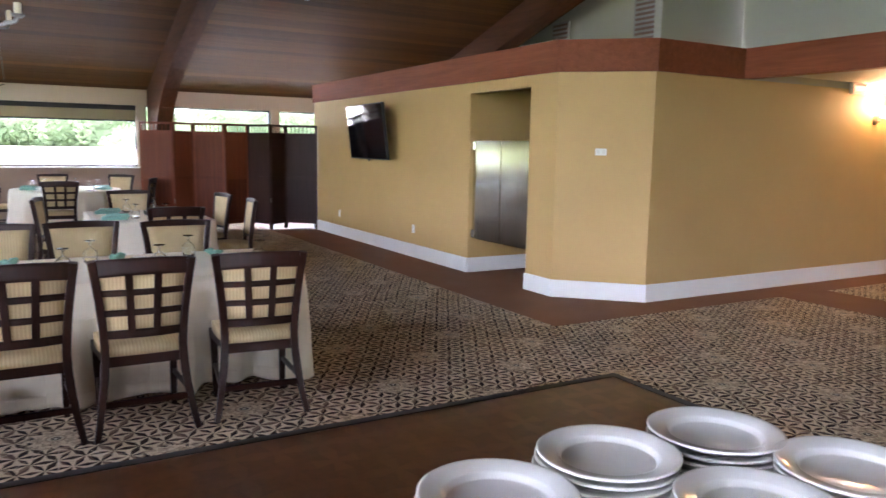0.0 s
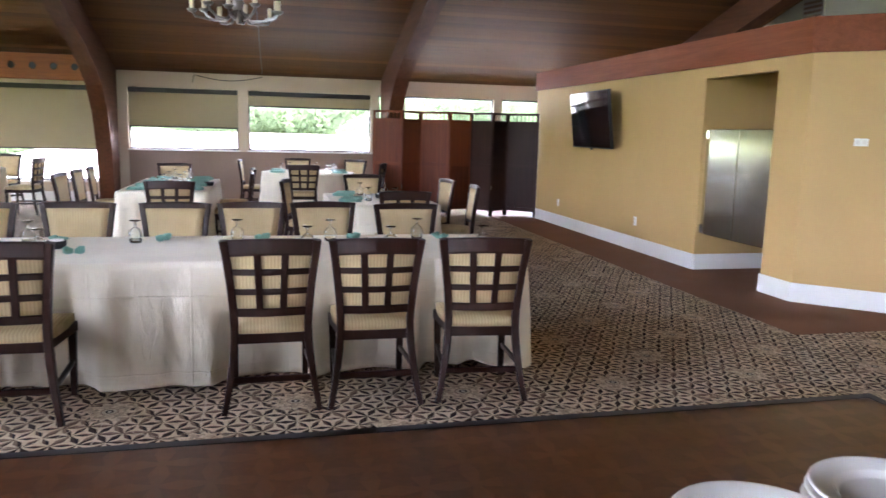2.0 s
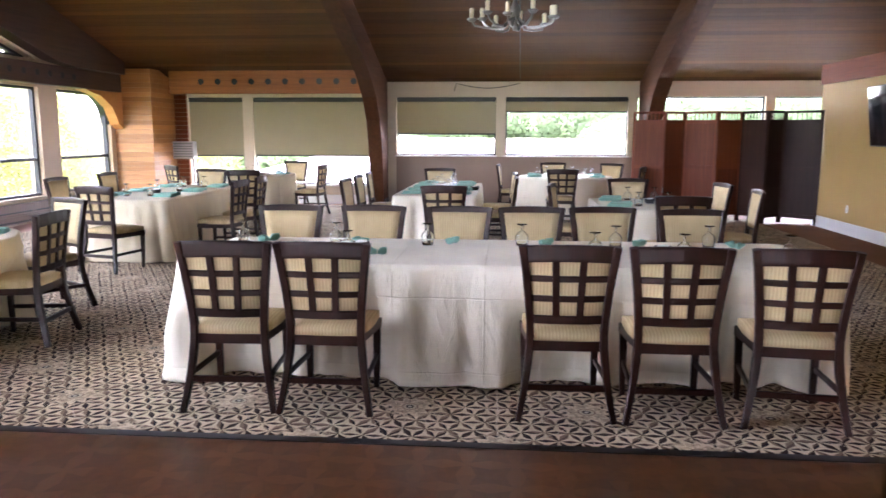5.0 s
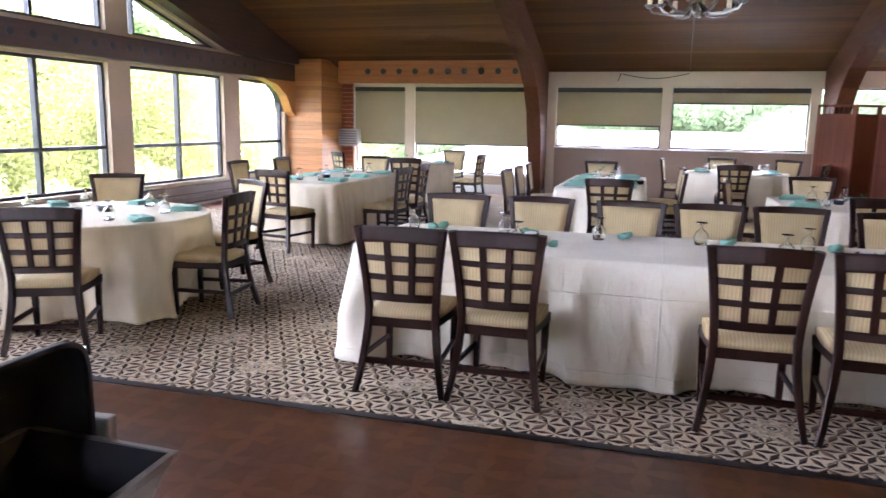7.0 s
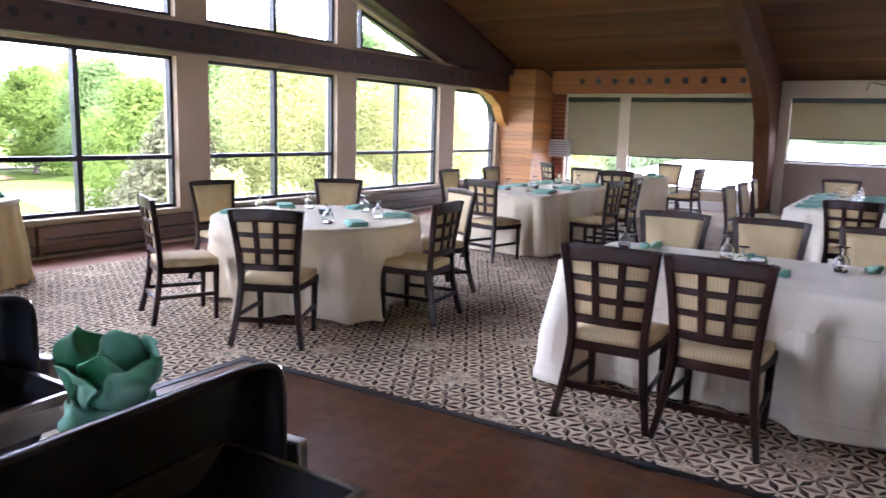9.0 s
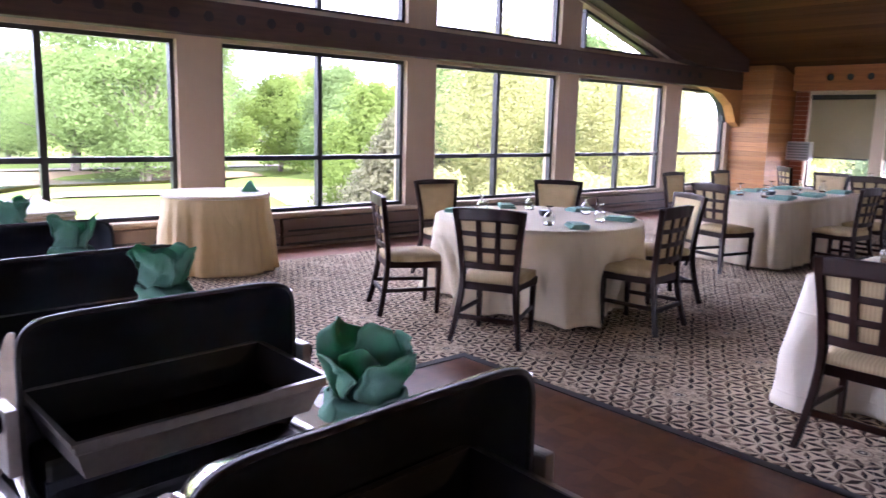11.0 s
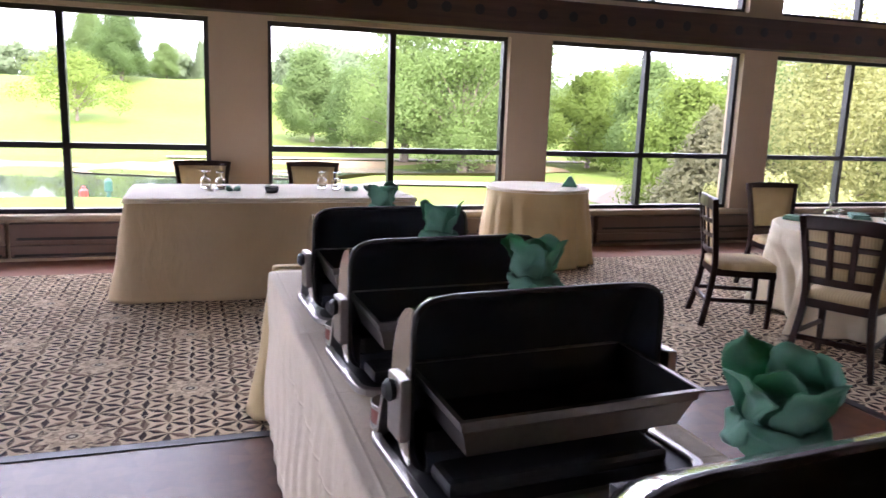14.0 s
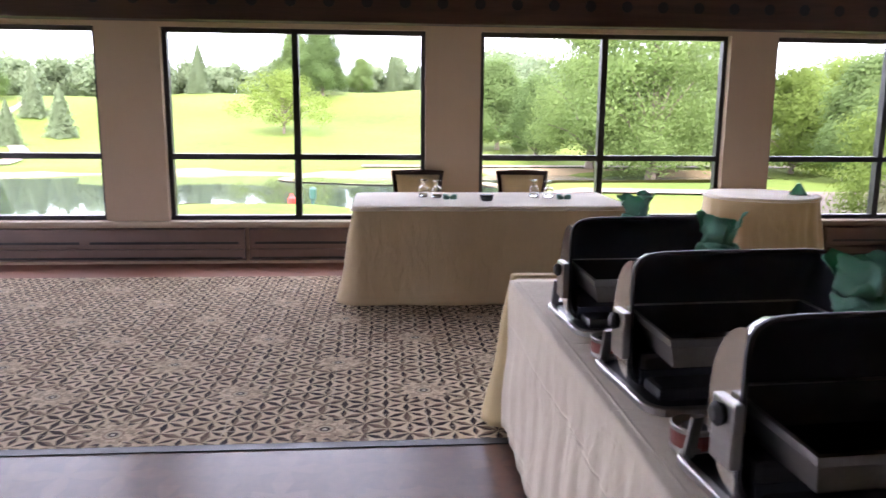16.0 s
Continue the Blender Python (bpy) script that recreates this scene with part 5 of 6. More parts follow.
for sx in (9.62, 10.9):
    sc = thing("wall_sconce", "lit wall sconce with an amber glass shade", "lamp", "wall sconces")
    part("back_plate", lathe([(0.0, 0), (0.06, 0.0), (0.055, 0.02), (0.0, 0.025)], 20, m=pose(sx, 5.516, 2.0, 90, 0, 0)), M_brass, sc)
    part("arm", sweep([(sx, 5.5, 2.0), (sx, 5.44, 1.98), (sx, 5.40, 2.03)], 0.014), M_brass, sc)
    part("shade", lathe([(0.03, 0.0), (0.055, 0.05), (0.075, 0.13), (0.07, 0.13), (0.05, 0.05), (0.025, 0.004)], 20, m=pose(sx, 5.40, 2.03)), M_warm, sc, "glowing amber glass shade", True)
    lamp = new("sconce_bulb", bpy.data.lights.new("sconce_bulb", "POINT"))
    lamp.data.energy, lamp.data.color, lamp.data.shadow_soft_size = 4.5, (1.0, 0.62, 0.28), 0.04
    lamp.location = (sx, 5.40, 2.22)
ex = thing("exit_sign", "small lit exit sign above the sconce", "sign")
part("housing", box(9.02, 9.32, 5.46, 5.512, 2.30, 2.43, 0.008), M_white, ex)
part("legend", box(9.06, 9.28, 5.455, 5.459, 2.34, 2.40), glow("red_legend", (0.9, 0.1, 0.05), 1.5), ex)
vent = thing("return_vent", "grey louvred air vent high on the gable wall", "vent", "gable vents")
part("frame", box(9.36, 9.395, 9.0, 9.6, 3.2, 4.4, 0.006), mottled("grey_vent_paint", (0.25, 0.25, 0.25), 0.5), vent)
for i in range(14):
    part("slat", box(9.345, 9.362, 9.05, 9.55, 3.25 + i * 0.08, 3.29 + i * 0.08), M_heater, vent)
vent2 = thing("return_vent", "small grey air vent on the gable wall", "vent", "gable vents")
part("frame", box(9.36, 9.395, 11.3, 11.8, 3.62, 3.98, 0.006), mottled("grey_vent_enamel", (0.27, 0.27, 0.27), 0.5), vent2)
for i in range(4):
    part("slat", box(9.345, 9.362, 11.34, 11.76, 3.66 + i * 0.08, 3.70 + i * 0.08), M_heater, vent2)

# ---- folding screen ----
M_scr = grained("mahogany_screen", (0.10, 0.024, 0.009), (0.20, 0.052, 0.018), 0.5, 2, 0.9, 0.05, 0.3, 0.0, 0.22)
M_scr_dark = grained("dark_screen_wood", (0.020, 0.008, 0.006), (0.045, 0.017, 0.010), 0.5, 2, 0.9, 0.05, 0.2, 0.0, 0.25)
SP = [(2.12, 14.15), (2.62, 13.80), (3.02, 14.10), (3.50, 13.72), (3.98, 13.95), (4.26, 13.45), (4.62, 13.70), (5.075, 13.22)]
for i, ((ax, ay), (bx, by)) in enumerate(zip(SP, SP[1:])):
    if i in (0, 4):
        fs = thing("folding_screen", "dark mahogany folding screen with a spindle frieze along its top" if i == 0 else "black-brown folding screen with a spindle frieze along its top", "screen", "folding screens")
    L = math.hypot(bx - ax, by - ay)
    m = pose(ax, ay, 0.009, 0, 0, math.degrees(math.atan2(by - ay, bx - ax)))
    mt = M_scr if i < 4 else M_scr_dark
    bm = bmesh.new()
    box(0.004, 0.045, -0.014, 0.014, 0.06, 1.93, bm=bm)
    box(L - 0.045, L - 0.004, -0.014, 0.014, 0.06, 1.93, bm=bm)
    for z0, z1 in ((0.10, 0.17), (0.92, 0.98), (1.72, 1.78), (1.89, 1.93)):
        box(0.045, L - 0.045, -0.013, 0.013, z0, z1, bm=bm)
    for xx in (0.02, L - 0.03):
        box(xx - 0.012, xx + 0.018, -0.012, 0.012, 0.0, 0.06, bm=bm)
    bm.transform(m)
    pn = part("panel_frame", bm, mt, fs)
    for z0, z1 in ((0.17, 0.92), (0.98, 1.72)):
        bm = box(0.045, L - 0.045, -0.006, 0.006, z0, z1)
        bm.transform(m)
        part("panel", bm, mt, pn)
    for q in range(1, 7):
        xx = 0.045 + (L - 0.09) * q / 7
        bm = lathe([(0.006, 1.78), (0.009, 1.81), (0.005, 1.835), (0.009, 1.86), (0.006, 1.89)], 8, m=m @ pose(xx, 0, 0))
        part("spindle", bm, mt, pn)
    bm = lathe([(0.012, 0.5), (0.012, 0.58)], 8, m=m @ pose(0, 0, 0))
    part("hinge", bm, M_brass, pn)

# ---- chandelier ----
ch = thing("chandelier", "pewter chandelier with a ring of cream candle sleeves", "chandelier", "", pose(-0.11, 8.1, 2.60))
part("stem", lathe([(0.0, -0.03), (0.02, -0.02), (0.035, 0.02), (0.02, 0.06), (0.05, 0.12), (0.06, 0.18), (0.02, 0.26), (0.03, 0.40), (0.012, 0.48), (0.0, 0.5)], 20), M_brass, ch, "", True)
M_candle = mottled("cream_candle_sleeve", (0.72, 0.64, 0.45), 0.5, 0.06, 10, 80, 0.05)
for k in range(10):
    a = 2 * math.pi * k / 10 + 0.15
    r1 = 0.44 if k % 2 else 0.38
    zz = 0.02 if k % 2 else 0.06
    pts = [(math.cos(a) * r, math.sin(a) * r, z) for r, z in ((0.04, 0.10), (0.14, 0.0), (0.27, -0.01 + zz * 0.4), (r1 - 0.03, zz), (r1, zz + 0.05))]
    arm = part("arm", sweep(pts, 0.02), M_brass, ch)
    part("cup", lathe([(0.0, 0.0), (0.03, 0.0), (0.05, 0.025), (0.045, 0.03), (0.0, 0.02)], 14, m=pose(math.cos(a) * r1, math.sin(a) * r1, zz + 0.04)), M_brass, arm, "", True)
    part("candle_sleeve", lathe([(0.0, 0.0), (0.022, 0.0), (0.023, 0.10), (0.018, 0.11), (0.0, 0.11)], 14, m=pose(math.cos(a) * r1, math.sin(a) * r1, zz + 0.06)), M_candle, arm, "cream candle sleeve", True)
cz = roof(8.1) - 2.60
part("chain", sweep([(0, 0, 0.48), (0.004, 0, 0.48 + (cz - 0.48) * 0.5), (0, 0, cz - 0.03)], 0.012), M_brass, ch)
part("canopy", lathe([(0.0, cz - 0.06), (0.05, cz - 0.05), (0.07, cz - 0.02), (0.07, cz + 0.01), (0.0, cz + 0.01)], 20), M_brass, ch)

cd = thing("power_cord", "dark cord swagged along the top of the far wall", "cable")
pts = [(-1.3, YF - 0.02, 2.44)]
for k in range(15):
    t = k / 14
    pts.append((-1.25 + 1.35 * t, YF - 0.03 - 0.05 * t, 2.60 - 0.10 * math.sin(math.pi * t)))
part("cord", sweep(pts, 0.016), M_frame, cd)
pts = [(0.1, YF - 0.15, roof(YF - 0.15) - 0.01)] + [(0.1 - 0.2 * t, YF - 0.15 - t * (YF - 8.3), roof(YF - 0.15 - t * (YF - 8.3)) - 0.012) for t in (0.25, 0.5, 0.75, 1.0)]
part("ceiling_cord", sweep(pts, 0.014), M_frame, cd)
for x, y in ((2.3, 11.0), (-1.4, 12.5), (4.46, 12.0), (-5.5, 12.2)):
    sp = thing("sprinkler_head", "small pale sprinkler head on the plank ceiling", "sprinkler", "ceiling sprinklers")
    part("disc", lathe([(0.0, -0.05), (0.035, -0.045), (0.012, -0.035), (0.012, 0.0), (0.04, 0.002), (0.0, 0.004)], 12, m=pose(x, y, roof(y))), M_white, sp)

# small burner cans under the chafing dishes
M_redlabel = mottled("dull_red_label", (0.20, 0.045, 0.035), 0.5, 0.3, 30, 90)
for i, x in enumerate((-1.28, -2.05, -2.69, -3.36)):
    can = thing("fuel_can", "small steel fuel can with red label beside a chafing dish", "can", "fuel cans", pose(x + 0.385, 0.785, TOP + 0.003))
    part("can", lathe([(0.0, 0.0), (0.050, 0.0), (0.052, 0.006), (0.050, 0.012), (0.050, 0.058), (0.053, 0.062), (0.048, 0.064), (0.046, 0.045), (0.0, 0.045)], 24), M_pan, can, "", True)
    part("label", lathe([(0.0505, 0.016), (0.0512, 0.016), (0.0512, 0.050), (0.0505, 0.050)], 24), M_redlabel, can, "worn dull red paper label")
    part("lid", lathe([(0.0, 0.045), (0.030, 0.045), (0.030, 0.056), (0.0, 0.058)], 16), M_bodyblack, can)

# ---- outdoors ----
def smooth(a, b, x):
    t = min(1, max(0, (x - a) / (b - a)))
    return t * t * (3 - 2 * t)


def land(x, y):
    d = -8 - x
    z = -3.0
    hill = smooth(60, 160, d) * (7.0 * (1 - smooth(5, 60, y)) + 1.5)
    hill += 0.8 * smooth(60, 100, d) * math.sin(x * 0.07 + y * 0.05)
    hill += 0.7 * smooth(60, 100, d) * math.sin(x * 0.15 + 1) * math.sin(y * 0.12)
    z += hill
    z += 2.2 * smooth(-14, -6, x) * smooth(8, 17, y)
    for cx, cy, rx, ry in ((-49, -15, 13, 22), (-58, 12, 4.5, 18), (-36, 26, 6, 6)):
        q = ((x - cx) / rx) ** 2 + ((y - cy) / ry) ** 2
        z -= 1.3 * (1 - smooth(0.8, 1.5, q))
    z += 0.7 * (1 - smooth(0, 1, ((x + 33) / 5) ** 2 + ((y + 6) / 8) ** 2))
    return z


xs = [200, 60, 20, 0, -6, -9, -14] + [-18 - 3 * i for i in range(36)] + [-130 - 8 * i for i in range(16)] + [-300, -420, -600, -900]
ys = [-700, -400, -250] + [-180 + 8 * i for i in range(15)] + [-58 + 2.5 * i for i in range(48)] + [66 + 8 * i for i in range(12)] + [200, 300, 500, 800]
bm = bmesh.new()
gv = [[bm.verts.new((x, y, land(x, y))) for y in ys] for x in xs]
for i in range(len(xs) - 1):
    for j in range(len(ys) - 1):
        bm.faces.new((gv[i][j], gv[i + 1][j], gv[i + 1][j + 1], gv[i][j + 1]))
bmesh.ops.recalc_face_normals(bm, faces=bm.faces[:])
if bm.faces[0].normal.z < 0:
    bmesh.ops.reverse_faces(bm, faces=bm.faces[:])


def grass():
    m, nt, b = material("mown_grass", (0.12, 0.24, 0.03), 0.9, spec=0.1)
    v = coords(nt)
    c = ramp(nt, ntex(nt, v, 0.045, 4), [(0.35, (0.050, 0.084, 0.014)), (0.5, (0.080, 0.116, 0.020)), (0.68, (0.122, 0.146, 0.028))])
    c = mix(nt, 0.35, c, ramp(nt, ntex(nt, v, 1.1, 5), [(0.3, (0.044, 0.074, 0.014)), (0.7, (0.108, 0.134, 0.027))]))
    nt.links.new(c, b.inputs["Base Color"])
    bump(nt, b, ntex(nt, v, 6, 4), 0.3, 0.1)
    return m


ob = link("ground", bm, grass(), True)
tagged(ob, "rolling mown golf course grass", "ground", kind="structure")

wm, nt, b = material("pond_water", (0.03, 0.04, 0.035), 0.03)
bump(nt, b, ntex(nt, coords(nt), 0.8, 3), 0.04, 0.03)
bm = bmesh.new()
for cx, cy, rx, ry in ((-49, -15, 14.8, 25), (-58, 12, 5.2, 20)):
    vs = [bm.verts.new((cx + rx * math.cos(a * math.pi / 24), cy + ry * math.sin(a * math.pi / 24), -3.42 - (0.02 if cy > 0 else 0))) for a in range(48)]
    bm.faces.new(vs)
ob = link("water", bm, wm)
tagged(ob, "still pond with a narrow arm reflecting the sky", "water", kind="structure")
M_mud = mottled("muddy_bank", (0.14, 0.105, 0.055), 0.95, 0.25, 0.8, 9, 0.3)
for cx, cy, rx, ry in ((-49, -15, 13.6, 23), (-58, 12, 4.75, 18.9)):
    bm = bmesh.new()
    ringv = []
    for a in range(72):
        ca, sa = math.cos(a * math.pi / 36), math.sin(a * math.pi / 36)
        wob = 1 + 0.025 * math.sin(a * 0.9) + 0.015 * math.sin(a * 2.3)
        pr = []
        for q, dz in ((1.0 * wob, -0.02), (1.0 * wob + 1.3 / rx, 0.07)):
            px_, py_ = cx + rx * q * ca, cy + ry * (1 + (q - 1) * rx / ry) * sa
            pr.append(bm.verts.new((px_, py_, max(land(px_, py_), -3.42) + dz)))
        ringv.append(pr)
    for a in range(72):
        (p0, p1), (q0, q1) = ringv[a], ringv[(a + 1) % 72]
        bm.faces.new((p0, p1, q1, q0))
    ob = link("shoreline", bm, M_mud, True)
    tagged(ob, "bare muddy rim round the pond", "shoreline", kind="structure")
M_path = mottled("pale_path_gravel", (0.16, 0.13, 0.10), 0.9, 0.1, 0.5, 6, 0.2)
M_terrace = mottled("pale_concrete_terrace", (0.60, 0.57, 0.52), 0.9, 0.06, 0.4, 5, 0.1)
M_sand = mottled("bunker_sand", (0.62, 0.54, 0.40), 0.95, 0.06, 0.4, 5, 0.2)


def ribbon(pts, w, mat, name, label):
    bm = bmesh.new()
    prev = None
    P = [Vector(p) for p in pts]
    for i, p in enumerate(P):
        d = (P[min(i + 1, len(P) - 1)] - P[max(i - 1, 0)]).normalized()
        nrm = Vector((-d.y, d.x, 0)) * w / 2
        pair = [bm.verts.new((q.x, q.y, land(q.x, q.y) + 0.12)) for q in (p - nrm, p + nrm)]
        if prev:
            bm.faces.new((prev[0], prev[1], pair[1], pair[0]))
        prev = pair
    bmesh.ops.recalc_face_normals(bm, faces=bm.faces[:])
    ob = link(name, bm, mat)
    tagged(ob, label, "path", kind="structure")


ribbon([(-66 - 5 * i, -32.5 - 2.2 * i + 1.5 * math.sin(i * 0.6), 0) for i in range(14)], 1.7, M_path, "path", "pale cart path climbing the hill")
ribbon([(-66, -2 + 3 * i, 0) for i in range(14)], 2.2, M_path, "path_far_bank", "pale cart path beyond the water")
ribbon([(-46 + 0.5 * i, 6 + 3 * i, 0) for i in range(10)], 2.4, M_path, "path_near_bank", "pale cart path on the near bank")
structure("pavement", prism([(19, -1.6), (60, -1.6), (60, 1.2), (19, -0.3)], -10, 40, "x"), M_terrace, "pale gravel terrace rising outside the far windows")
for bx, by, r in ((-112, 18, 4.5), (-122, 27, 4), (-132, 38, 5)):
    bm = bmesh.new()
    vs = [bm.verts.new((bx + r * 0.6 * math.cos(a * math.pi / 10), by + r * (1 + 0.2 * math.sin(a)) * math.sin(a * math.pi / 10), land(bx, by) + 0.35)) for a in range(20)]
    bm.faces.new(vs)
    ob = link("sand_bunker", bm, M_sand)
    tagged(ob, "pale sand bunker in the fairway", "bunker", "sand bunkers")
structure("wall_foundation", box(XW - 0.24, 13, YB - 0.2, YF + 0.24, -3.4, -0.201), M_cream, "foundation wall below the windows")


def leafmat(name, dark, light):
    m, nt, b = material(name, light, 0.75, spec=0.2)
    geo = nt.nodes.new("ShaderNodeNewGeometry")
    oi = nt.nodes.new("ShaderNodeObjectInfo")
    f = maths(nt, "ADD", maths(nt, "MULTIPLY", geo.outputs["Random Per Island"], 0.35), maths(nt, "MULTIPLY", oi.outputs["Random"], 0.65))
    nt.links.new(ramp(nt, f, [(0.05, dark), (0.95, light)]), b.inputs["Base Color"])
    tr = nt.nodes.new("ShaderNodeBsdfTranslucent")
    tr.inputs["Color"].default_value = (*[c * 1.15 for c in light], 1)
    sh = nt.nodes.new("ShaderNodeMixShader")
    sh.inputs[0].default_value = 0.6
    nt.links.new(b.outputs[0], sh.inputs[1])
    nt.links.new(tr.outputs[0], sh.inputs[2])
    nt.links.new(sh.outputs[0], nt.nodes["Material Output"].inputs["Surface"])
    return m


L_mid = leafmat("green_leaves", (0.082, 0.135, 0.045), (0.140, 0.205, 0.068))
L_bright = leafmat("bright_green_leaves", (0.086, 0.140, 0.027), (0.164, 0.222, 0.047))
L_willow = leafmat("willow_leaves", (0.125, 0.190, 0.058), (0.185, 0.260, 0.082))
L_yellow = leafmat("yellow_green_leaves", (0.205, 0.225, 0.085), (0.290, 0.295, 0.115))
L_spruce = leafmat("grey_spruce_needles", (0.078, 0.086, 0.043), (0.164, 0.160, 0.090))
# distance haze mixed into the leaf colour: paler and greyer than the nearer trees
L_far = leafmat("hazed_leaves", (0.145, 0.195, 0.105), (0.195, 0.250, 0.140))
M_bark = mottled("bark", (0.15, 0.12, 0.09), 0.9, 0.25, 1.5, 12, 0.5)
rt = random.Random(77)


def leaf_object(name, spots, size, mat, parent, droop=0.0, seed=1):
    """Leaf sprays lying roughly on the clumps' surfaces; spots: places and outward directions."""
    rg = np.random.RandomState(seed)
    c, nor = spots
    n = len(c)
    nor = nor + rg.normal(size=(n, 3)) * 0.17
    nor /= np.linalg.norm(nor, axis=1)[:, None] + 1e-9
    a = rg.normal(size=(n, 3))
    a[:, 2] -= droop * 1.5
    a -= nor * np.sum(a * nor, axis=1)[:, None] * 0.85
    a /= np.linalg.norm(a, axis=1)[:, None] + 1e-9
    b = np.cross(a, nor)
    s = size * rg.uniform(0.55, 1.35, size=(n, 1))
    p = np.stack([c - a * s, c + b * s * 0.6, c + a * s, c - b * s * 0.55 - nor * s * 0.25], axis=1).reshape(-1, 3)
    q = np.arange(4 * n).reshape(-1, 4)
    tri = np.concatenate([q[:, [0, 1, 2]], q[:, [0, 2, 3]]])
    me = bpy.data.meshes.new(name)
    me.from_pydata(p.tolist(), [], tri.tolist())
    me.normals_split_custom_set_from_vertices(np.repeat(nor, 4, axis=0).tolist())
    me.materials.append(mat)
    ob = new(name, me)
    ob.parent = parent
    return ob


def crown_spots(lobes, n, rg, hollow=0.55, flat=0.8):
    out, dirs = [], []
    tot = sum(l[3] ** 2 for l in lobes)
    mid = np.mean(np.array(lobes)[:, :3], axis=0)
    for cx, cy, cz, r in lobes:
        k = int(n * r * r / tot)
        d = rg.normal(size=(k, 3))
        d /= np.linalg.norm(d, axis=1)[:, None]
        rad = r * (hollow + (1 - hollow) * rg.uniform(size=(k, 1)) ** 0.6) * (1 + 0.18 * np.sin(d[:, :1] * 7 + cx) * np.cos(d[:, 1:2] * 6 + cz))
        p = np.array((cx, cy, cz)) + d * rad * np.array((1, 1, flat))
        g = p - mid
        g /= np.linalg.norm(g, axis=1)[:, None] + 1e-9
        out.append(p)
        dirs.append(d * 0.65 + g * 0.5 + np.array((0, 0, 0.15)))
    return np.concatenate(out), np.concatenate(dirs)


def make_tree(label, h, width, mat, trunk_h, seed, n=4200, size=0.34, willow=False, flat=0.8, loose=0.25):
    rg = np.random.RandomState(seed)
    t = thing("tree", label, "tree", "trees on the golf course")
    bm = sweep([(0, 0, -0.6), (0.05 * h * 0.1, 0, trunk_h * 0.5), (0.1, 0.05, trunk_h), (0, 0.1, h * 0.55), (0.05, 0, h * 0.85)], [0.055 * h * 1.0, 0.042 * h, 0.036 * h, 0.02 * h, 0.006 * h], up=(0, 1, 0))
    lobes = []
    for k in range(34):
        a = 2.4 * k + rg.uniform(-0.4, 0.4)
        f = (k + 0.5) / 34
        zz = trunk_h + (h - trunk_h) * (0.06 + 0.86 * f) + rg.uniform(-0.04, 0.04) * h
        prof = math.sin(math.pi * min(1.0, 0.22 + 0.78 * f) ** 0.9) ** 0.6 * (1 - 0.25 * f)
        rr = width / 2 * prof * (rg.uniform(0.2, 1.12) if flat < 0.7 else rg.uniform(0.3, 0.9))
        ex, ey = math.cos(a) * rr, math.sin(a) * rr
        if k % 2 == 0:
            sweep([(0, 0.05, trunk_h * 0.8 + 0.4 * (zz - trunk_h) * f), (ex * 0.5, ey * 0.5, trunk_h + (zz - trunk_h) * 0.7), (ex, ey, zz)], [0.018 * h, 0.011 * h, 0.003 * h], up=(0.3, 0.8, 0.4), bm=bm)
        lobes.append((ex, ey, zz, width * (rg.uniform(0.06, 0.15) if flat < 0.7 else rg.uniform(0.11, 0.19))))
    lobes.append((0, 0, h - width * 0.1, width * 0.1))
    lobes.append((0, 0, trunk_h + (h - trunk_h) * 0.5, width * 0.2))
    part("trunk", bm, M_bark, t)
    spots = crown_spots(lobes, n, rg, 0.25, flat)
    spots = (spots[0] + rg.normal(size=spots[0].shape) * loose, spots[1])
    if willow:
        k = len(spots[0]) // 2
        spots[0][:k, 2] -= rg.uniform(0, 0.35, size=k) * spots[0][:k, 2]
    leaf_object("crown", spots, size, mat, t, 0.5 if willow else 0.0, seed)
    return t


def make_spruce(label, h, width, mat, seed):
    rg = np.random.RandomState(seed)
    t = thing("spruce_tree", label, "tree", "trees on the golf course")
    part("trunk", sweep([(0, 0, -0.5), (0, 0, h * 0.5), (0, 0, h * 0.97)], [0.035 * h, 0.02 * h, 0.004 * h], up=(0, 1, 0)), M_bark, t)
    sp, dr_ = [], []
    for k in range(26000):
        z = h * (1 - rg.uniform() ** 0.6)
        z = 0.06 * h + (z / h) * 0.94 * h
        a = rg.uniform(0, 6.283)
        tier = 0.80 + 0.20 * math.cos(z / h * 2 * math.pi * 8 + 2.5 * math.sin(3 * a) + 2.0 * math.sin(7 * a + 1))
        r = width / 2 * (1 - z / h) ** 0.85 * tier * rg.uniform(0.2, 1.2) ** 0.6 * (1 + 0.16 * math.sin(5 * a + z) + 0.10 * math.sin(11 * a - 2 * z)) + rg.uniform(0, 0.12)
        sp.append((r * math.cos(a), r * math.sin(a), z - r * 0.25 + rg.normal() * 0.12))
        dr_.append((math.cos(a + rg.normal() * 0.5), math.sin(a + rg.normal() * 0.5), 0.5 + 0.5 * rg.normal()))
    leaf_object("crown", (np.array(sp), np.array(dr_)), 0.10, mat, t, 0.4, seed)
    return t


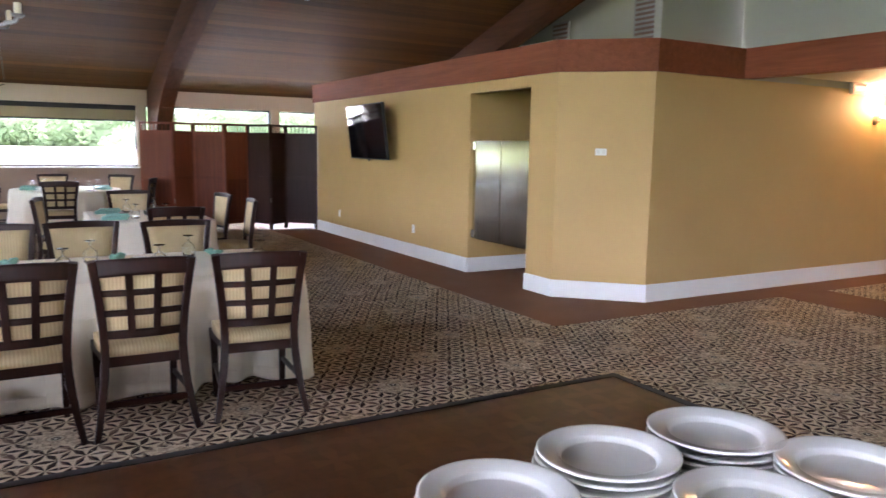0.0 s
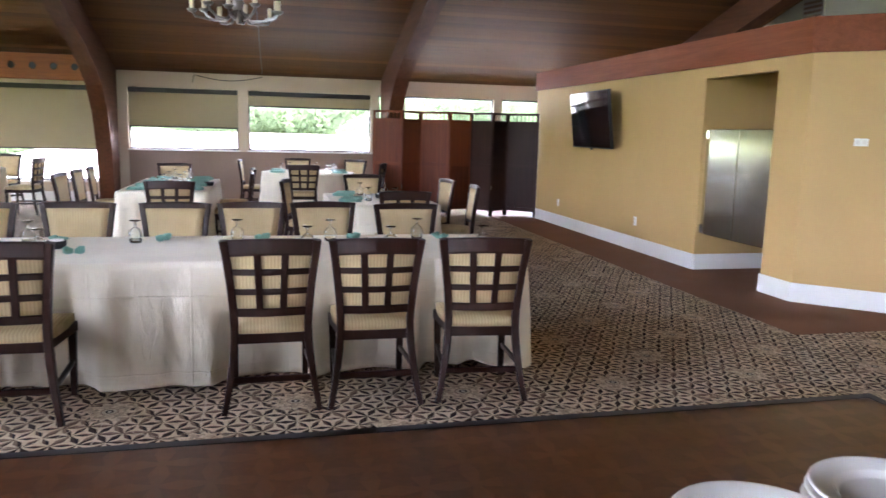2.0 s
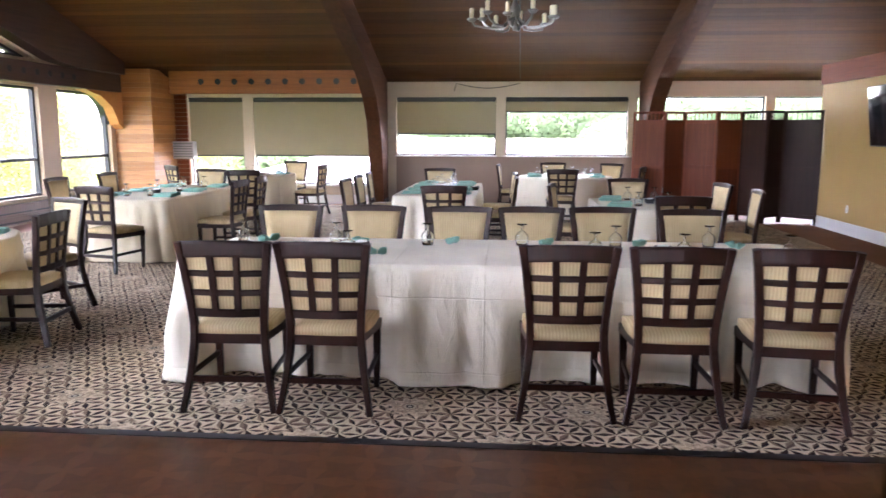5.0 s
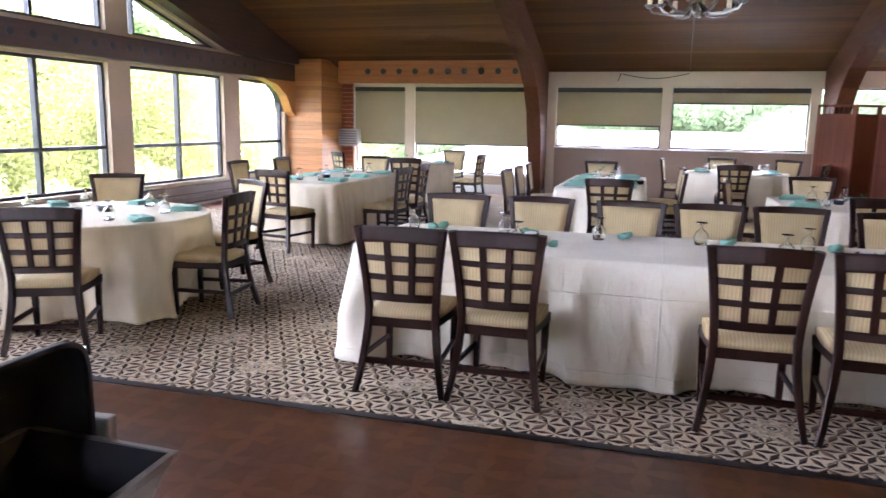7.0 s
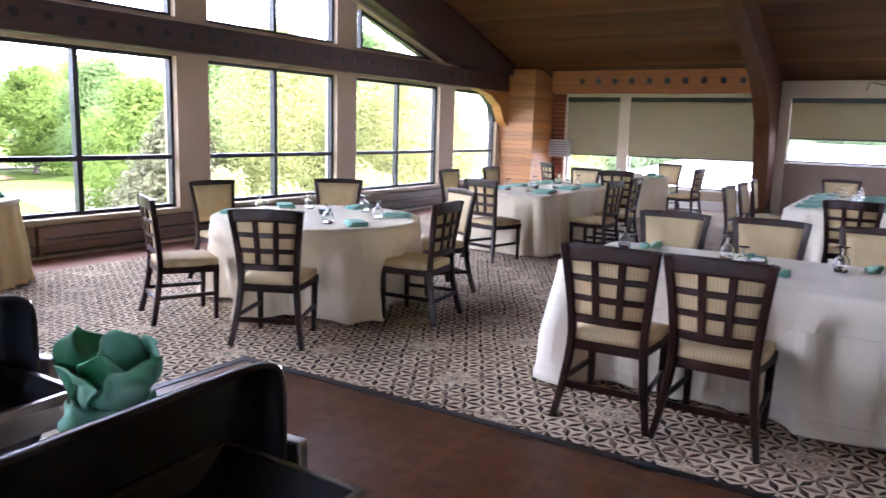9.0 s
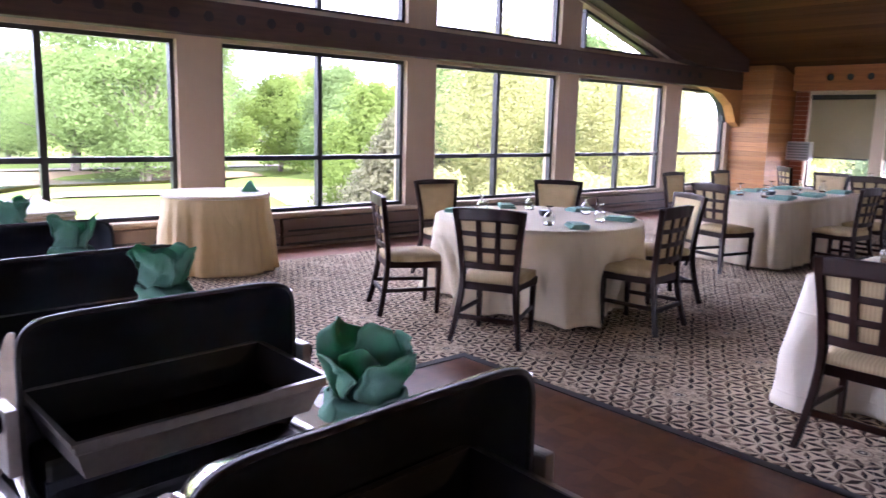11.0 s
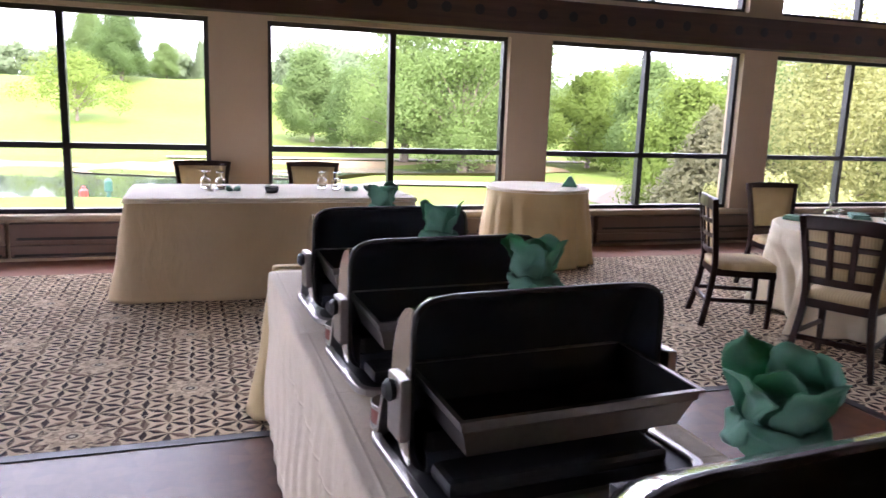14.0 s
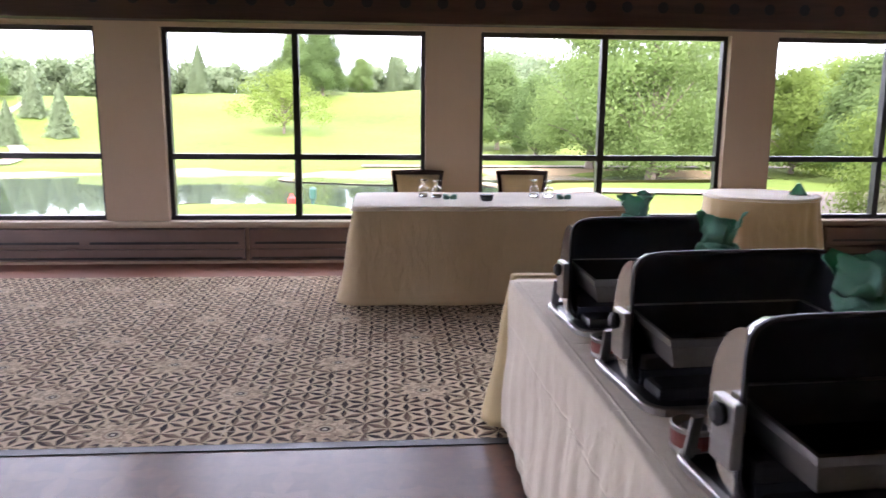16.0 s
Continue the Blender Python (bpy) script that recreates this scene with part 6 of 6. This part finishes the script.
def make_shrub(label, w, h, mat, seed, n=8000, size=0.08):
    rg = np.random.RandomState(seed)
    t = thing("shrub", label, "shrub", "shrubs by the building")
    bm = bmesh.new()
    lobes = []
    for k in range(7):
        a = 2 * math.pi * k / 7
        ex, ey, ez = math.cos(a) * w * 0.26, math.sin(a) * w * 0.26, h * rg.uniform(0.4, 0.8)
        sweep([(0.1 * math.cos(a), 0.1 * math.sin(a), -0.4), (ex * 0.6, ey * 0.6, ez * 0.5), (ex, ey, ez)], [0.06, 0.04, 0.015], up=(0.2, 0.7, 0.3), bm=bm)
        lobes.append((ex, ey, ez, w * rg.uniform(0.2, 0.28)))
    lobes.append((0, 0, h * 0.35, w * 0.3))
    part("stems", bm, M_bark, t)
    leaf_object("foliage", crown_spots(lobes, n, rg, 0.3), size, mat, t, 0.1, seed)
    return t


def plant(proto, spots, first=True):
    """Set the prototype at the first spot and copies at the rest: x, y, scale, turn."""
    for i, (x, y, s, rz) in enumerate(spots):
        m = pose(x, y, land(x, y) - 0.05, 0, 0, rz) @ Matrix.Diagonal((s, s, s * (1 + 0.06 * math.sin(x)), 1))
        if i == 0 and first:
            proto.matrix_world = m
        else:
            copy_thing(proto, m)


def seen(px, t_az, dist):
    """A spot dist metres off at an azimuth, degrees from -x towards +y."""
    a = radians(t_az)
    return (-0.8 - dist * math.cos(a), 0.1 + dist * math.sin(a))


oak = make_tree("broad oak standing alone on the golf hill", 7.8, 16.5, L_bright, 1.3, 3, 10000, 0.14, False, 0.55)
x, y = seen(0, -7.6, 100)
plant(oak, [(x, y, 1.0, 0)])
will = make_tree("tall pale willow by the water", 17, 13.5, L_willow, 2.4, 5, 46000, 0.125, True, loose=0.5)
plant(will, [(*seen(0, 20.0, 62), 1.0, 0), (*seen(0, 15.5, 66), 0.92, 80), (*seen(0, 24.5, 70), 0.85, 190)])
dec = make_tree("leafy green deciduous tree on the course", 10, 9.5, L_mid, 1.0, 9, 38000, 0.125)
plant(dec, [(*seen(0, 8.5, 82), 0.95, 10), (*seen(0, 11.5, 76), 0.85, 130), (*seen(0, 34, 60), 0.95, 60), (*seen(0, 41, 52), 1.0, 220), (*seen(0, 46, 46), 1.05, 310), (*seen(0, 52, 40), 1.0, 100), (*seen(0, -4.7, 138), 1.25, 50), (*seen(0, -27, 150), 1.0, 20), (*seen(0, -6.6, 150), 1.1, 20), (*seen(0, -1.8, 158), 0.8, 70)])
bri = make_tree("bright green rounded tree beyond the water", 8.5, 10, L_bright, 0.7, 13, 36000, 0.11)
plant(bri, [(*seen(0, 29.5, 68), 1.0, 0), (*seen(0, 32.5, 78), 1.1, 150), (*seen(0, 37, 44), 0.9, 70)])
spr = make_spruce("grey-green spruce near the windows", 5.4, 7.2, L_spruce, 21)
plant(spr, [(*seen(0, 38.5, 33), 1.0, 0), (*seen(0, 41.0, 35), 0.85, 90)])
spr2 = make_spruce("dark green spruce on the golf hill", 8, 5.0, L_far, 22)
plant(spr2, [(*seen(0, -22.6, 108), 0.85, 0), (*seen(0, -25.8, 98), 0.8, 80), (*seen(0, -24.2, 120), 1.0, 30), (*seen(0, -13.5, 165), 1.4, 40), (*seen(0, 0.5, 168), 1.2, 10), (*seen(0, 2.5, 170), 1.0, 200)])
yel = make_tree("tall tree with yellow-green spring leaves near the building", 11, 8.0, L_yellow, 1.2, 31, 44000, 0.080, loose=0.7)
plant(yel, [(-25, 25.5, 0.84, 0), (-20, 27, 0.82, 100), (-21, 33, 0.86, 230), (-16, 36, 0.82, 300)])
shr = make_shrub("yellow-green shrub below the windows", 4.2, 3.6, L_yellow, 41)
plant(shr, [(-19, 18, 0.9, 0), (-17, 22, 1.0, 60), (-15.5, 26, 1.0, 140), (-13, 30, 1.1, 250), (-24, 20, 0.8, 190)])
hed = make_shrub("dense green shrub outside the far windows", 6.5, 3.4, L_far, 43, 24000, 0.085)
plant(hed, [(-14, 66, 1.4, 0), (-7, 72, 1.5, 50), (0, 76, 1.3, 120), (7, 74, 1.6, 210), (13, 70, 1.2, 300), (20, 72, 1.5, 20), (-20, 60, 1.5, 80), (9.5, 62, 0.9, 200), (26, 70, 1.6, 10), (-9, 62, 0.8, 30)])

# woods on the skyline, joined
rg = np.random.RandomState(99)
sp = []
for k in range(150):
    az = -46 + 104 * k / 150 + rg.uniform(-0.4, 0.4)
    dist = rg.uniform(165, 205) if az < 8 else rg.uniform(105, 170)
    x, y = seen(0, az, dist)
    h = rg.uniform(9, 14) * (0.62 + 0.22 * smooth(-22, -40, az) if az < 8 else 0.85)
    w = rg.uniform(6, 10)
    z0 = land(x, y)
    lobes = [(x + rg.uniform(-w, w) * 0.25, y + rg.uniform(-w, w) * 0.3, z0 + h * f, w * rg.uniform(0.28, 0.4)) for f in (0.08, 0.25, 0.42, 0.58, 0.72, 0.86)]
    sp.append(crown_spots(lobes, 3000, rg, 0.12))
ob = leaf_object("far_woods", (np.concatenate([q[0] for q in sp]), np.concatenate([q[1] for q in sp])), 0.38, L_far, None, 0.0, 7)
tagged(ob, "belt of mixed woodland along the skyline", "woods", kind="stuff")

# tee markers and bushes on the near bank
for nm, col, az, dist, s in (("tee_marker", (0.02, 0.16, 0.55), -14.2, 37, 1.0), ("tee_marker", (0.55, 0.03, 0.02), -7.2, 35, 0.6)):
    x, y = seen(0, az, dist)
    tm = thing(nm, ("blue" if col[2] > 0.3 else "red") + " painted marker on the tee by the pond", "marker", "tee markers", pose(x, y, land(x, y)))
    part("post", lathe([(0.0, 0), (0.28 * s, 0), (0.28 * s, 0.55 * s), (0.14 * s, 0.7 * s), (0.12 * s, 0.85 * s), (0.0, 0.9 * s)], 14), mottled("marker_paint", col, 0.4), tm)
x, y = seen(0, -5.6, 36)
tm = thing("ball_washer", "dark green ball washer post by the tee", "post", "", pose(x, y, land(x, y)))
part("post", lathe([(0.0, 0), (0.08, 0), (0.08, 0.8), (0.17, 0.85), (0.17, 1.3), (0.08, 1.4), (0.0, 1.42)], 14), mottled("dark_green_paint", (0.02, 0.07, 0.05), 0.4), tm)
